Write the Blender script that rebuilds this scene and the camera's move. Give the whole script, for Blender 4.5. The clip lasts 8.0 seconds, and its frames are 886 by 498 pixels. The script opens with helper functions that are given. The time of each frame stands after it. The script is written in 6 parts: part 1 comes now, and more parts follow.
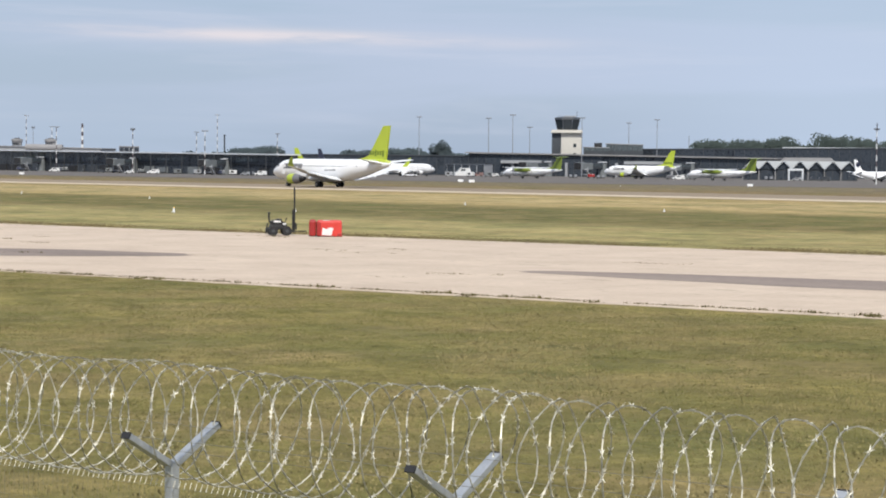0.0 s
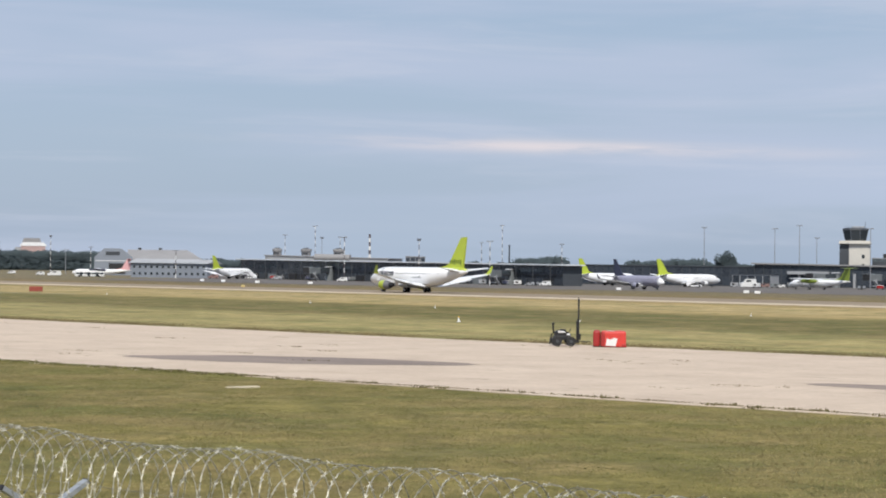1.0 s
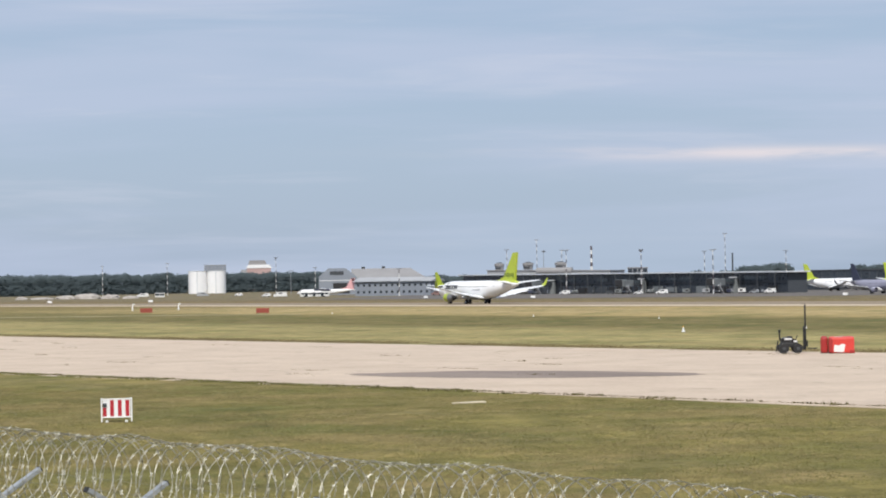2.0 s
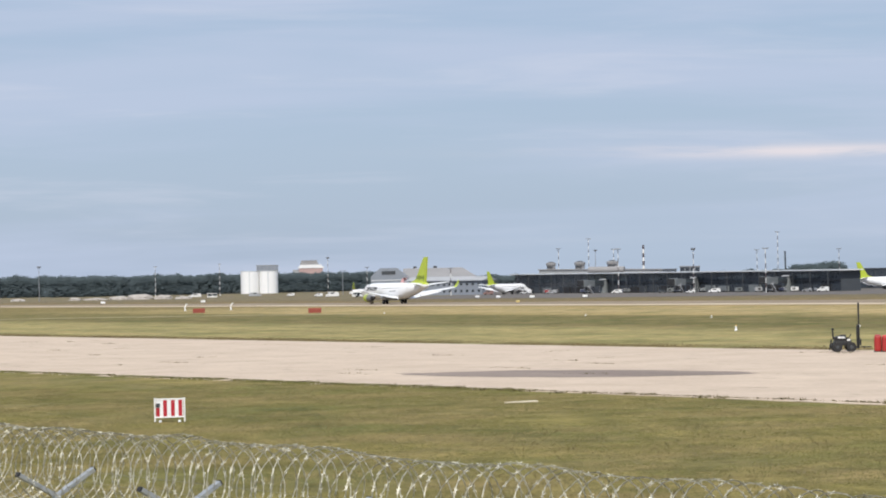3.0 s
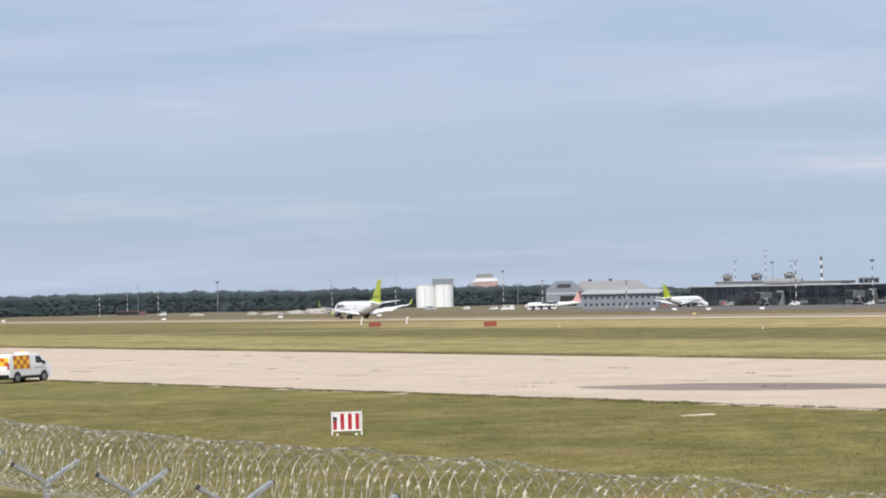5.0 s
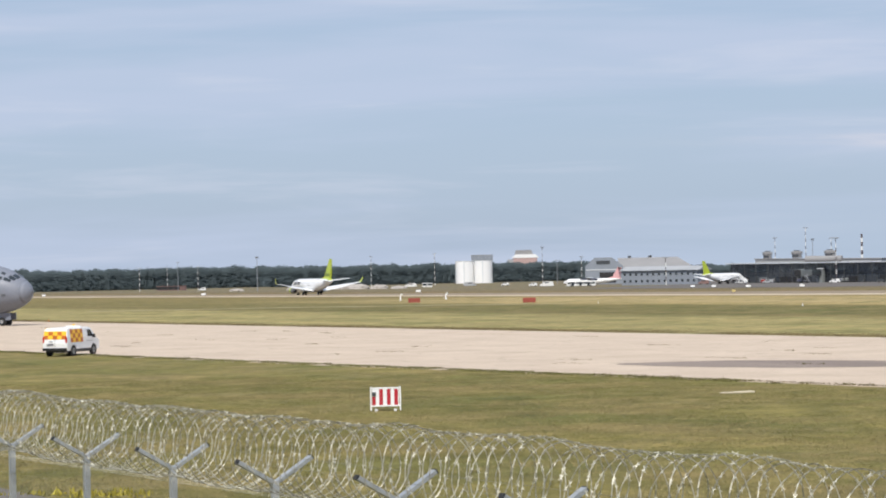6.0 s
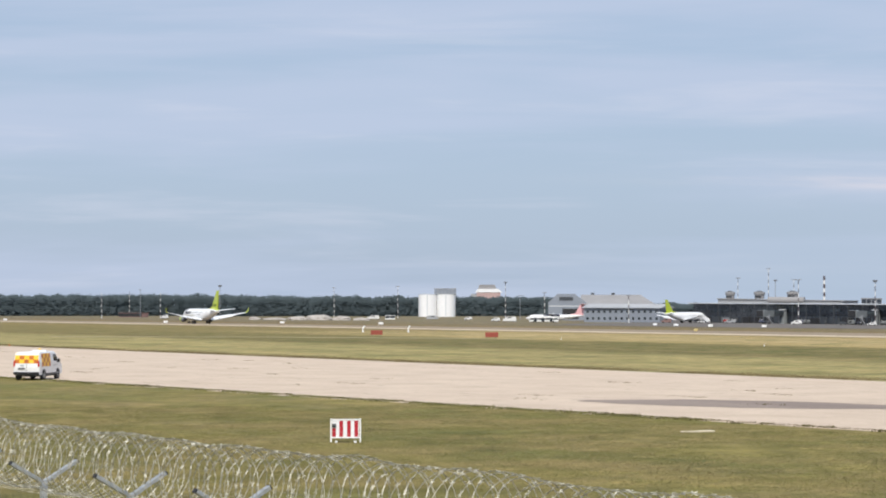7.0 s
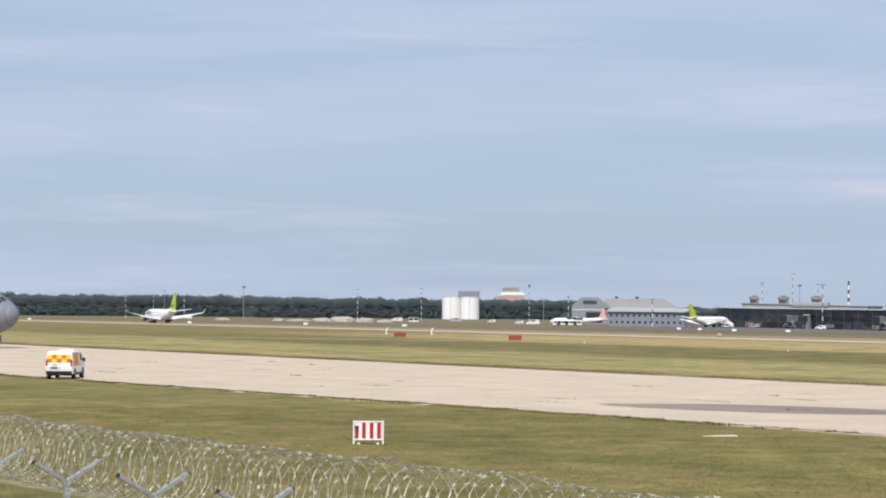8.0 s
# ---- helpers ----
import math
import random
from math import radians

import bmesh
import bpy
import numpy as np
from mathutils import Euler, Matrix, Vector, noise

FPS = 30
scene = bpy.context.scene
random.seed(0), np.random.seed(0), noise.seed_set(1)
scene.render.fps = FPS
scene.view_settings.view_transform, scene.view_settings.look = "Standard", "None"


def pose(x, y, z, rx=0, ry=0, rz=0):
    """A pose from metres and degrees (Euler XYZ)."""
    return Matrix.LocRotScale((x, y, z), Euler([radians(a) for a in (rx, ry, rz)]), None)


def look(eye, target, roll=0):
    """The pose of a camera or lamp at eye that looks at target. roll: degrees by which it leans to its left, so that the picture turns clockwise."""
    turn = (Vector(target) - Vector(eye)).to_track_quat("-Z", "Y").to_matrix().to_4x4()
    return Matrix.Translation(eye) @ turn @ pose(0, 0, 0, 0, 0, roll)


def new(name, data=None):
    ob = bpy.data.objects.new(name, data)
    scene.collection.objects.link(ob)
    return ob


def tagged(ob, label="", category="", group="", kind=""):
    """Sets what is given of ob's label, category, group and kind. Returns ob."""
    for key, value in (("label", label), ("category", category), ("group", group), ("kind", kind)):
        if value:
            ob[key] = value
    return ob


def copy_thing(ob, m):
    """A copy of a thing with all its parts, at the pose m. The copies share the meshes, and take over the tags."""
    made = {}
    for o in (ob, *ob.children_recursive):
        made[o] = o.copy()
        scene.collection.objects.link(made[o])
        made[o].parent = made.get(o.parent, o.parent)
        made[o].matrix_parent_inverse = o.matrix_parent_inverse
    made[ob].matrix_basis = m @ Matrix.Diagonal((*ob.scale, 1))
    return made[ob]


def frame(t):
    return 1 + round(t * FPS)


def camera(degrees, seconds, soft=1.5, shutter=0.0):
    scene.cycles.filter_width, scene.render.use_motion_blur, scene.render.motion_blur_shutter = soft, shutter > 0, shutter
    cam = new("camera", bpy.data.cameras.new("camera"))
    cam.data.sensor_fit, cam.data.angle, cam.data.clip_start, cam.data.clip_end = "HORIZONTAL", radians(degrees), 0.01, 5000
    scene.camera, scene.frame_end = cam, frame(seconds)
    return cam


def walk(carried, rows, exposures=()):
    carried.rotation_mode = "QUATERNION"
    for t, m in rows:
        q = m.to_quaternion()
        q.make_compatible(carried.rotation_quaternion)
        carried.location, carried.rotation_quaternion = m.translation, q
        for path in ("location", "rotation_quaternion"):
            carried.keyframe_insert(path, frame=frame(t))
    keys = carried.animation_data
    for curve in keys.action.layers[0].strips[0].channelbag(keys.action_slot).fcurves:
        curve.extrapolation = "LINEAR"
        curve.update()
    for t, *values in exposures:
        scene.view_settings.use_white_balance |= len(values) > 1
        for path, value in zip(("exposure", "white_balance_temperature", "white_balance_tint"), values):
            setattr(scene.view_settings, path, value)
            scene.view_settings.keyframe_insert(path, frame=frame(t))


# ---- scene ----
cam = camera(22.18, 8.0, soft=1.95)
EYE = 5.1
ROWS = [
    (0.0, 0.000, -2.291, -0.500),
    (0.2, 1.668, -1.698, -0.860),
    (0.3, 2.516, -1.392, -1.093),
    (0.5, 3.627, -0.598, -1.337),
    (0.7, 4.805, -0.191, -1.066),
    (0.8, 5.678, 0.090, -1.008),
    (1.0, 7.197, 0.436, -0.650),
    (1.2, 8.354, 0.627, -0.256),
    (1.3, 8.929, 0.625, -0.023),
    (1.5, 10.342, 0.752, 0.563),
    (1.7, 11.429, 0.736, 0.747),
    (1.8, 11.939, 0.818, 0.918),
    (2.0, 12.827, 0.792, 1.039),
    (2.2, 14.131, 0.527, 1.309),
    (3.3, 14.160, 0.872, 1.180),
    (3.5, 14.363, 0.851, 1.153),
    (3.7, 14.891, 0.734, 1.334),
    (3.8, 15.124, 0.776, 1.319),
    (4.0, 15.501, 0.644, 1.395),
    (4.2, 15.806, 0.495, 1.454),
    (4.3, 15.822, 0.563, 1.424),
    (4.5, 16.400, 0.533, 1.411),
    (4.7, 17.498, 0.742, 1.605),
    (4.8, 17.949, 1.066, 1.599),
    (5.0, 18.580, 1.245, 1.487),
    (5.2, 19.102, 1.180, 1.380),
    (6.3, 19.577, 0.577, 1.290),
    (6.5, 19.366, 0.587, 1.179),
    (6.7, 19.182, 0.794, 0.937),
    (6.8, 18.959, 1.002, 0.558),
    (7.0, 18.634, 1.491, 0.008),
    (7.1, 18.691, 1.371, 0.032),
    (7.2, 18.948, 1.079, 0.040),
    (7.3, 19.020, 1.069, -0.073),
    (7.4, 19.135, 1.232, 0.034),
    (7.5, 19.136, 1.470, 0.092),
    (7.7, 19.035, 1.845, -0.032),
    (7.8, 19.147, 1.825, -0.208),
    (8.0, 19.230, 1.553, -0.408),
]
walk(cam, [(t, pose(0, 0, EYE, 90 + pitch, roll, yaw)) for t, yaw, pitch, roll in ROWS],
     exposures=[(0.0, -0.03), (0.5, 0.03), (0.8, 0.04), (1.0, -0.12), (1.5, -0.13), (2.0, -0.08), (3.5, -0.03), (4.5, 0.0), (7.0, 0.0), (7.25, -0.06), (7.5, 0.0), (8.0, 0.0)])

# ---- world, sun and exposure ----
SUN_AZ, SUN_EL = -172.0, 51.0          # to the sun: degrees left of straight ahead, height


def towards(az, el):
    a, e = radians(az), radians(el)
    return Vector((-math.sin(a) * math.cos(e), math.cos(a) * math.cos(e), math.sin(e)))


def build_world():
    w = bpy.data.worlds.new("sky")
    scene.world = w
    w.use_nodes = True
    nt = w.node_tree
    nt.nodes.clear()
    N, L = nt.nodes.new, nt.links.new
    out, bg = N("ShaderNodeOutputWorld"), N("ShaderNodeBackground")
    sky = N("ShaderNodeTexSky")
    sky.sky_type, sky.sun_disc = "NISHITA", False
    sky.sun_elevation, sky.sun_rotation = radians(SUN_EL), radians(-SUN_AZ)
    sky.air_density, sky.dust_density, sky.ozone_density = 1.0, 1.2, 1.0
    tc = N("ShaderNodeTexCoord")
    sep = N("ShaderNodeSeparateXYZ")
    L(tc.outputs["Generated"], sep.inputs[0])

    def m(op, a, b=None, c=None):
        n = N("ShaderNodeMath")
        n.operation = op
        for i, v in enumerate((a, b, c)):
            if v is None:
                continue
            if isinstance(v, (int, float)):
                n.inputs[i].default_value = v
            else:
                L(v, n.inputs[i])
        return n.outputs[0]
    az = m("ARCTAN2", m("MULTIPLY", sep.outputs[0], -1.0), sep.outputs[1])
    el = m("ARCSINE", sep.outputs[2])
    uv = N("ShaderNodeCombineXYZ")
    L(az, uv.inputs[0]), L(m("MULTIPLY", el, 10.0), uv.inputs[1])

    def streaks(scale, detail, lo, hi, rough=0.55, off=0.0, wob=0.4):
        mp = N("ShaderNodeMapping")
        mp.inputs["Location"].default_value = (off, off * 0.7, 0)
        mp.inputs["Rotation"].default_value = (0, 0, radians(-4))
        L(uv.outputs[0], mp.inputs[0])
        t = N("ShaderNodeTexNoise")
        t.inputs["Scale"].default_value, t.inputs["Detail"].default_value = scale, detail
        t.inputs["Roughness"].default_value, t.inputs["Distortion"].default_value = rough, wob
        L(mp.outputs[0], t.inputs["Vector"])
        r = N("ShaderNodeMapRange")
        r.interpolation_type = "SMOOTHSTEP"
        r.inputs[1].default_value, r.inputs[2].default_value = lo, hi
        L(t.outputs["Fac"], r.inputs[0])
        return r.outputs[0]

    def mix(fac, a, b):
        n = N("ShaderNodeMix")
        n.data_type = "RGBA"
        if isinstance(fac, float):
            n.inputs[0].default_value = fac
        else:
            L(fac, n.inputs[0])
        for i, v in ((6, a), (7, b)):
            if isinstance(v, tuple):
                n.inputs[i].default_value = (*v, 1)
            else:
                L(v, n.inputs[i])
        return n.outputs[2]
    # thin high overcast in front of the clear sky, then brighter streaks of cirrus
    clear = N("ShaderNodeVectorMath")
    clear.operation = "SCALE"
    clear.inputs[3].default_value = SKY
    L(sky.outputs[0], clear.inputs[0])
    c = mix(0.72, clear.outputs[0], (0.446, 0.566, 0.772))
    c = mix(m("MULTIPLY", streaks(3.2, 5, 0.38, 0.62, 0.5, 2.3), 0.75), c, (0.53, 0.61, 0.78))
    c = mix(m("MULTIPLY", streaks(5.5, 6, 0.50, 0.70, 0.58, 7.1), 0.36), c, (0.66, 0.70, 0.825))
    # one long bank of cirrus low over the terminal
    d = m("SUBTRACT", m("MULTIPLY", el, 57.3), m("ADD", CIRRUS_EL, m("MULTIPLY", m("MULTIPLY", az, 57.3), 0.022)))
    band = m("MULTIPLY", m("POWER", 2.718, m("MULTIPLY", m("MULTIPLY", d, d), -36.0)),
             m("POWER", 2.718, m("MULTIPLY", m("POWER", m("MULTIPLY", m("SUBTRACT", m("MULTIPLY", az, 57.3), 4.3), 0.17), 2.0), -1.0)))
    c = mix(m("MULTIPLY", m("MULTIPLY", band, streaks(9.0, 5, 0.3, 0.62, 0.6, 3.7)), 0.95), c, (0.86, 0.79, 0.82))
    # thinner veil to the right of the tower, a greyer one low over the pier
    bell = lambda x, mid, wide: m("POWER", 2.718, m("MULTIPLY", m("POWER", m("MULTIPLY", m("SUBTRACT", x, mid), 1.0 / wide), 2.0), -1.0))
    az_d, el_d = m("MULTIPLY", az, 57.3), m("MULTIPLY", el, 57.3)
    c = mix(m("MULTIPLY", m("MULTIPLY", bell(az_d, -11.0, 6.5), bell(el_d, 0.0, 5.0)), 0.6), c, (0.575, 0.69, 0.875))
    c = mix(m("MULTIPLY", m("MULTIPLY", bell(az_d, 9.0, 5.5), bell(el_d, 0.8, 1.8)), 0.62), c, (0.428, 0.532, 0.66))
    L(c, bg.inputs[0])
    bg.inputs[1].default_value = 1.0
    L(bg.outputs[0], out.inputs[0])


SKY, CIRRUS_EL = 0.09, 2.95
build_world()
sun = new("sun", bpy.data.lights.new("sun", "SUN"))
sun.data.energy, sun.data.angle, sun.data.color = 4.4, radians(0.6), (1.0, 0.95, 0.87)
sun.matrix_world = look(Vector((0, 0, 60)) + towards(SUN_AZ, SUN_EL) * 100, (0, 0, 60))

# ---- materials ----
MATS = {}


def material(name, color, rough=0.6, metal=0.0, vary=0.12, scale=1.0, bump=0.0, spec=0.5, coat=0.0, fine=12.0, rand=0.0):
    """Base colour with stains at two scales, some relief and a spread from piece to piece."""
    if name in MATS:
        return MATS[name]
    mat = bpy.data.materials.new(name)
    mat.use_nodes = True
    nt = mat.node_tree
    b = nt.nodes["Principled BSDF"]
    N, L = nt.nodes.new, nt.links.new
    b.inputs["Roughness"].default_value, b.inputs["Metallic"].default_value = rough, metal
    b.inputs["Specular IOR Level"].default_value, b.inputs["Coat Weight"].default_value = spec, coat
    tc = N("ShaderNodeTexCoord")
    n1, n2 = N("ShaderNodeTexNoise"), N("ShaderNodeTexNoise")
    for n, s, d in ((n1, scale, 4), (n2, scale * fine, 6)):
        n.inputs["Scale"].default_value, n.inputs["Detail"].default_value = s, d
        L(tc.outputs["Object"], n.inputs["Vector"])
    add = N("ShaderNodeMath")
    add.operation = "ADD"
    L(n1.outputs["Fac"], add.inputs[0]), L(n2.outputs["Fac"], add.inputs[1])
    src = add.outputs[0]
    if rand:
        oi = N("ShaderNodeObjectInfo")
        ma = N("ShaderNodeMath")
        ma.operation = "MULTIPLY_ADD"
        ma.inputs[1].default_value = rand
        L(oi.outputs["Random"], ma.inputs[0]), L(src, ma.inputs[2])
        src = ma.outputs[0]
    r = N("ShaderNodeMapRange")
    r.inputs[1].default_value, r.inputs[2].default_value = 0.65, 1.35
    r.inputs[3].default_value, r.inputs[4].default_value = 1 - vary, 1 + vary
    L(src, r.inputs[0])
    v = N("ShaderNodeVectorMath")
    v.operation = "SCALE"
    v.inputs[0].default_value = color
    L(r.outputs[0], v.inputs[3])
    L(v.outputs[0], b.inputs["Base Color"])
    rr = N("ShaderNodeMapRange")
    rr.inputs[1].default_value, rr.inputs[2].default_value = 0.3, 0.7
    rr.inputs[3].default_value, rr.inputs[4].default_value = max(0.02, rough - 0.08), min(1, rough + 0.08)
    L(n2.outputs["Fac"], rr.inputs[0]), L(rr.outputs[0], b.inputs["Roughness"])
    if bump:
        bp = N("ShaderNodeBump")
        bp.inputs["Strength"].default_value, bp.inputs["Distance"].default_value = 0.6, bump
        L(n2.outputs["Fac"], bp.inputs["Height"]), L(bp.outputs[0], b.inputs["Normal"])
    MATS[name] = mat
    return mat


def ground_material(name, kind):
    mat = bpy.data.materials.new(name)
    mat.use_nodes = True
    nt = mat.node_tree
    b = nt.nodes["Principled BSDF"]
    N, L = nt.nodes.new, nt.links.new
    b.inputs["Roughness"].default_value, b.inputs["Specular IOR Level"].default_value = 0.95, 0.15
    geo = N("ShaderNodeNewGeometry")

    def along(deg, sx, sy, off=0.0):
        mp = N("ShaderNodeMapping")
        mp.vector_type = "POINT"
        mp.inputs["Rotation"].default_value = (0, 0, radians(deg))
        L(geo.outputs["Position"], mp.inputs[0])
        m2 = N("ShaderNodeMapping")
        m2.inputs["Scale"].default_value = (sx, sy, 1)
        m2.inputs["Location"].default_value = (off, off, 0)
        L(mp.outputs[0], m2.inputs[0])
        return mp.outputs[0], m2.outputs[0]

    def noise_at(vec, s, d=5, rough=0.55, dist=0.0):
        n = N("ShaderNodeTexNoise")
        n.inputs["Scale"].default_value, n.inputs["Detail"].default_value, n.inputs["Roughness"].default_value = s, d, rough
        n.inputs["Distortion"].default_value = dist
        L(vec, n.inputs["Vector"])
        return n.outputs["Fac"]

    def ramp(fac, *stops):
        r = N("ShaderNodeValToRGB")
        el = r.color_ramp.elements
        while len(el) < len(stops):
            el.new(0.5)
        for e, (p, c) in zip(el, stops):
            e.position, e.color = p, (*c, 1)
        L(fac, r.inputs[0])
        return r.outputs[0]

    def math2(op, a, c):
        n = N("ShaderNodeMath")
        n.operation = op
        for i, v in enumerate((a, c)):
            if isinstance(v, (int, float)):
                n.inputs[i].default_value = v
            else:
                L(v, n.inputs[i])
        return n.outputs[0]

    def mixc(fac, a, c, mode="MIX"):
        n = N("ShaderNodeMix")
        n.data_type, n.blend_type = "RGBA", mode
        if isinstance(fac, float):
            n.inputs[0].default_value = fac
        else:
            L(fac, n.inputs[0])
        for i, v in ((6, a), (7, c)):
            if isinstance(v, tuple):
                n.inputs[i].default_value = (*v, 1)
            else:
                L(v, n.inputs[i])
        return n.outputs[2]
    pos = geo.outputs["Position"]
    if kind == "grass":
        # mown strips run along the runway; y after turning is the distance across it
        rot, _ = along(43.5, 1, 1)
        sp = N("ShaderNodeSeparateXYZ")
        L(rot, sp.inputs[0])
        wob = math2("MULTIPLY", math2("SUBTRACT", noise_at(pos, 0.02, 3), 0.5), 11.0)
        wob2 = math2("MULTIPLY", math2("SUBTRACT", noise_at(pos, 0.3, 3), 0.5), 4.5)
        nn = math2("DIVIDE", math2("ADD", math2("ADD", sp.outputs[1], wob), wob2), 600.0)
        near_g, mid_g, dark_g = (0.186, 0.163, 0.058), (0.305, 0.268, 0.125), (0.130, 0.118, 0.046)
        tan_g, brown_g, pale_g = (0.37, 0.285, 0.14), (0.165, 0.124, 0.067), (0.40, 0.318, 0.168)
        base = ramp(nn, (0.0, near_g), (0.128, near_g), (0.146, mid_g), (0.220, mid_g), (0.236, dark_g), (0.296, dark_g),
                    (0.312, tan_g), (0.335, pale_g), (0.372, pale_g), (0.392, tan_g), (0.43, brown_g), (0.50, brown_g), (0.56, (0.145, 0.114, 0.083)), (0.68, (0.145, 0.12, 0.094)), (0.9, (0.15, 0.13, 0.105)))
        olive = (0.165, 0.138, 0.058)
        far_base = ramp(nn, (0.0, near_g), (0.128, near_g), (0.146, mid_g), (0.220, mid_g), (0.236, olive), (0.31, olive), (0.36, (0.20, 0.158, 0.07)),
                        (0.40, (0.19, 0.15, 0.072)), (0.43, brown_g), (0.50, brown_g), (0.56, (0.145, 0.114, 0.083)), (0.68, (0.145, 0.12, 0.094)), (0.9, (0.15, 0.13, 0.105)))
        reach = N("ShaderNodeMapRange")
        reach.interpolation_type = "SMOOTHSTEP"
        reach.inputs[1].default_value, reach.inputs[2].default_value = 320.0, 520.0
        L(math2("ADD", math2("MULTIPLY", sp.outputs[0], -1.0), math2("MULTIPLY", math2("SUBTRACT", noise_at(pos, 0.012, 4), 0.5), 260.0)), reach.inputs[0])
        base = mixc(reach.outputs[0], base, far_base)
        strip = along(43.5, 0.012, 0.11)[1]
        streak = noise_at(strip, 1.0, 5, 0.6)
        base = mixc(1.0, base, ramp(streak, (0.3, (0.88, 0.88, 0.86)), (0.7, (1.13, 1.12, 1.1))), "MULTIPLY")
        worn = noise_at(along(43.5, 0.03, 0.16, 17.0)[1], 1.0, 7, 0.68)
        base = mixc(1.0, base, ramp(worn, (0.34, (0.84, 0.85, 0.84)), (0.5, (1.0, 1.0, 1.0)), (0.66, (1.17, 1.14, 1.12))), "MULTIPLY")
        dry = ramp(noise_at(pos, 0.16, 6, 0.62), (0.44, (0, 0, 0)), (0.62, (1, 1, 1)))
        base = mixc(math2("MULTIPLY", dry, 0.62), base, (0.27, 0.208, 0.10))
        lush = ramp(noise_at(along(20, 1, 1, 40.0)[1], 0.09, 5, 0.6), (0.48, (0, 0, 0)), (0.66, (1, 1, 1)))
        base = mixc(math2("MULTIPLY", lush, 0.62), base, (0.118, 0.132, 0.044))
        fine = noise_at(pos, 2.3, 8, 0.75)
        base = mixc(1.0, base, ramp(fine, (0.3, (0.66, 0.66, 0.64)), (0.7, (1.31, 1.29, 1.24))), "MULTIPLY")
        base = mixc(1.0, base, ramp(noise_at(along(70, 1, 1, 9.0)[1], 0.45, 5, 0.6), (0.32, (0.70, 0.72, 0.69)), (0.68, (1.27, 1.23, 1.2))), "MULTIPLY")
        L(base, b.inputs["Base Color"])
        bp = N("ShaderNodeBump")
        bp.inputs["Strength"].default_value, bp.inputs["Distance"].default_value = 0.8, 0.12
        L(fine, bp.inputs["Height"]), L(bp.outputs[0], b.inputs["Normal"])
    elif kind == "concrete":
        rot, st = along(37, 0.035, 0.2)
        base = ramp(noise_at(pos, 0.22, 7, 0.62), (0.3, (0.468, 0.376, 0.292)), (0.7, (0.572, 0.468, 0.366)))
        base = mixc(1.0, base, ramp(noise_at(st, 1.0, 6, 0.62), (0.3, (0.96, 0.955, 0.95)), (0.7, (1.035, 1.035, 1.035))), "MULTIPLY")
        base = mixc(1.0, base, ramp(noise_at(pos, 3.0, 6, 0.7), (0.3, (0.88, 0.88, 0.88)), (0.7, (1.08, 1.08, 1.08))), "MULTIPLY")
        marks = ramp(noise_at(along(37, 0.35, 1.2)[1], 1.0, 4, 0.55), (0.62, (0, 0, 0)), (0.70, (1, 1, 1)))
        base = mixc(math2("MULTIPLY", marks, 0.5), base, (0.17, 0.145, 0.11))
        br = N("ShaderNodeTexBrick")
        br.offset = 0.0
        br.inputs["Scale"].default_value, br.inputs["Brick Width"].default_value, br.inputs["Row Height"].default_value = 1.0, 7.0, 7.0
        br.inputs["Mortar Size"].default_value, br.inputs["Mortar Smooth"].default_value = 0.09, 0.6
        L(rot, br.inputs["Vector"])
        base = mixc(math2("MULTIPLY", br.outputs["Fac"], 0.17), base, (0.19, 0.165, 0.125))
        L(base, b.inputs["Base Color"])
        b.inputs["Roughness"].default_value = 0.85
    else:
        c0, c1 = {"asphalt": ((0.105, 0.095, 0.088), (0.17, 0.155, 0.14)), "runway": ((0.21, 0.165, 0.115), (0.30, 0.24, 0.17)),
                  "patch": ((0.205, 0.165, 0.14), (0.285, 0.23, 0.195)), "shoulder": ((0.45, 0.37, 0.27), (0.56, 0.47, 0.36)),
                  "earth": ((0.27, 0.225, 0.13), (0.34, 0.285, 0.17))}[kind]
        base = ramp(noise_at(along(43.5, 0.03, 0.2)[1], 1.0, 6, 0.6), (0.3, c0), (0.7, c1))
        base = mixc(1.0, base, ramp(noise_at(pos, 1.7, 6, 0.7), (0.3, (0.85, 0.85, 0.85)), (0.7, (1.12, 1.12, 1.12))), "MULTIPLY")
        L(base, b.inputs["Base Color"])
        b.inputs["Roughness"].default_value = 0.85
    return mat


M_GRASS, M_CONC = ground_material("dry_mown_grass", "grass"), ground_material("old_concrete", "concrete")
M_ASPH, M_RWY, M_PATCH = ground_material("apron_asphalt", "asphalt"), ground_material("runway_asphalt", "runway"), ground_material("patched_asphalt", "patch")
M_SHO, M_EARTH = ground_material("pale_shoulder", "shoulder"), ground_material("bare_earth", "earth")
SLATE = material("slate_grey_paint", (0.27, 0.265, 0.335), 0.35, vary=0.06, scale=0.4, coat=0.3)
SIGN_RED = material("deep_red_film", (0.40, 0.016, 0.028), 0.5, vary=0.1, scale=2)
# darker red for the shaded sides of the red blocks; also plain cart loads
RED_D = material("dark_red_plastic", (0.33, 0.022, 0.02), 0.5, vary=0.12, scale=1.2)
WHITE = material("white_paint", (0.80, 0.80, 0.80), 0.32, vary=0.04, scale=0.4, coat=0.3)
OFFWHITE = material("weathered_white", (0.68, 0.68, 0.67), 0.5, vary=0.08, scale=0.3)
LIME = material("lime_paint", (0.41, 0.49, 0.04), 0.35, vary=0.05, scale=0.4, coat=0.3)
LIME_M = material("deep_lime_paint", (0.20, 0.26, 0.035), 0.4, vary=0.06, scale=0.4)
PINKWALL = material("pinkish_render", (0.44, 0.31, 0.29), 0.8, vary=0.12, scale=0.3)
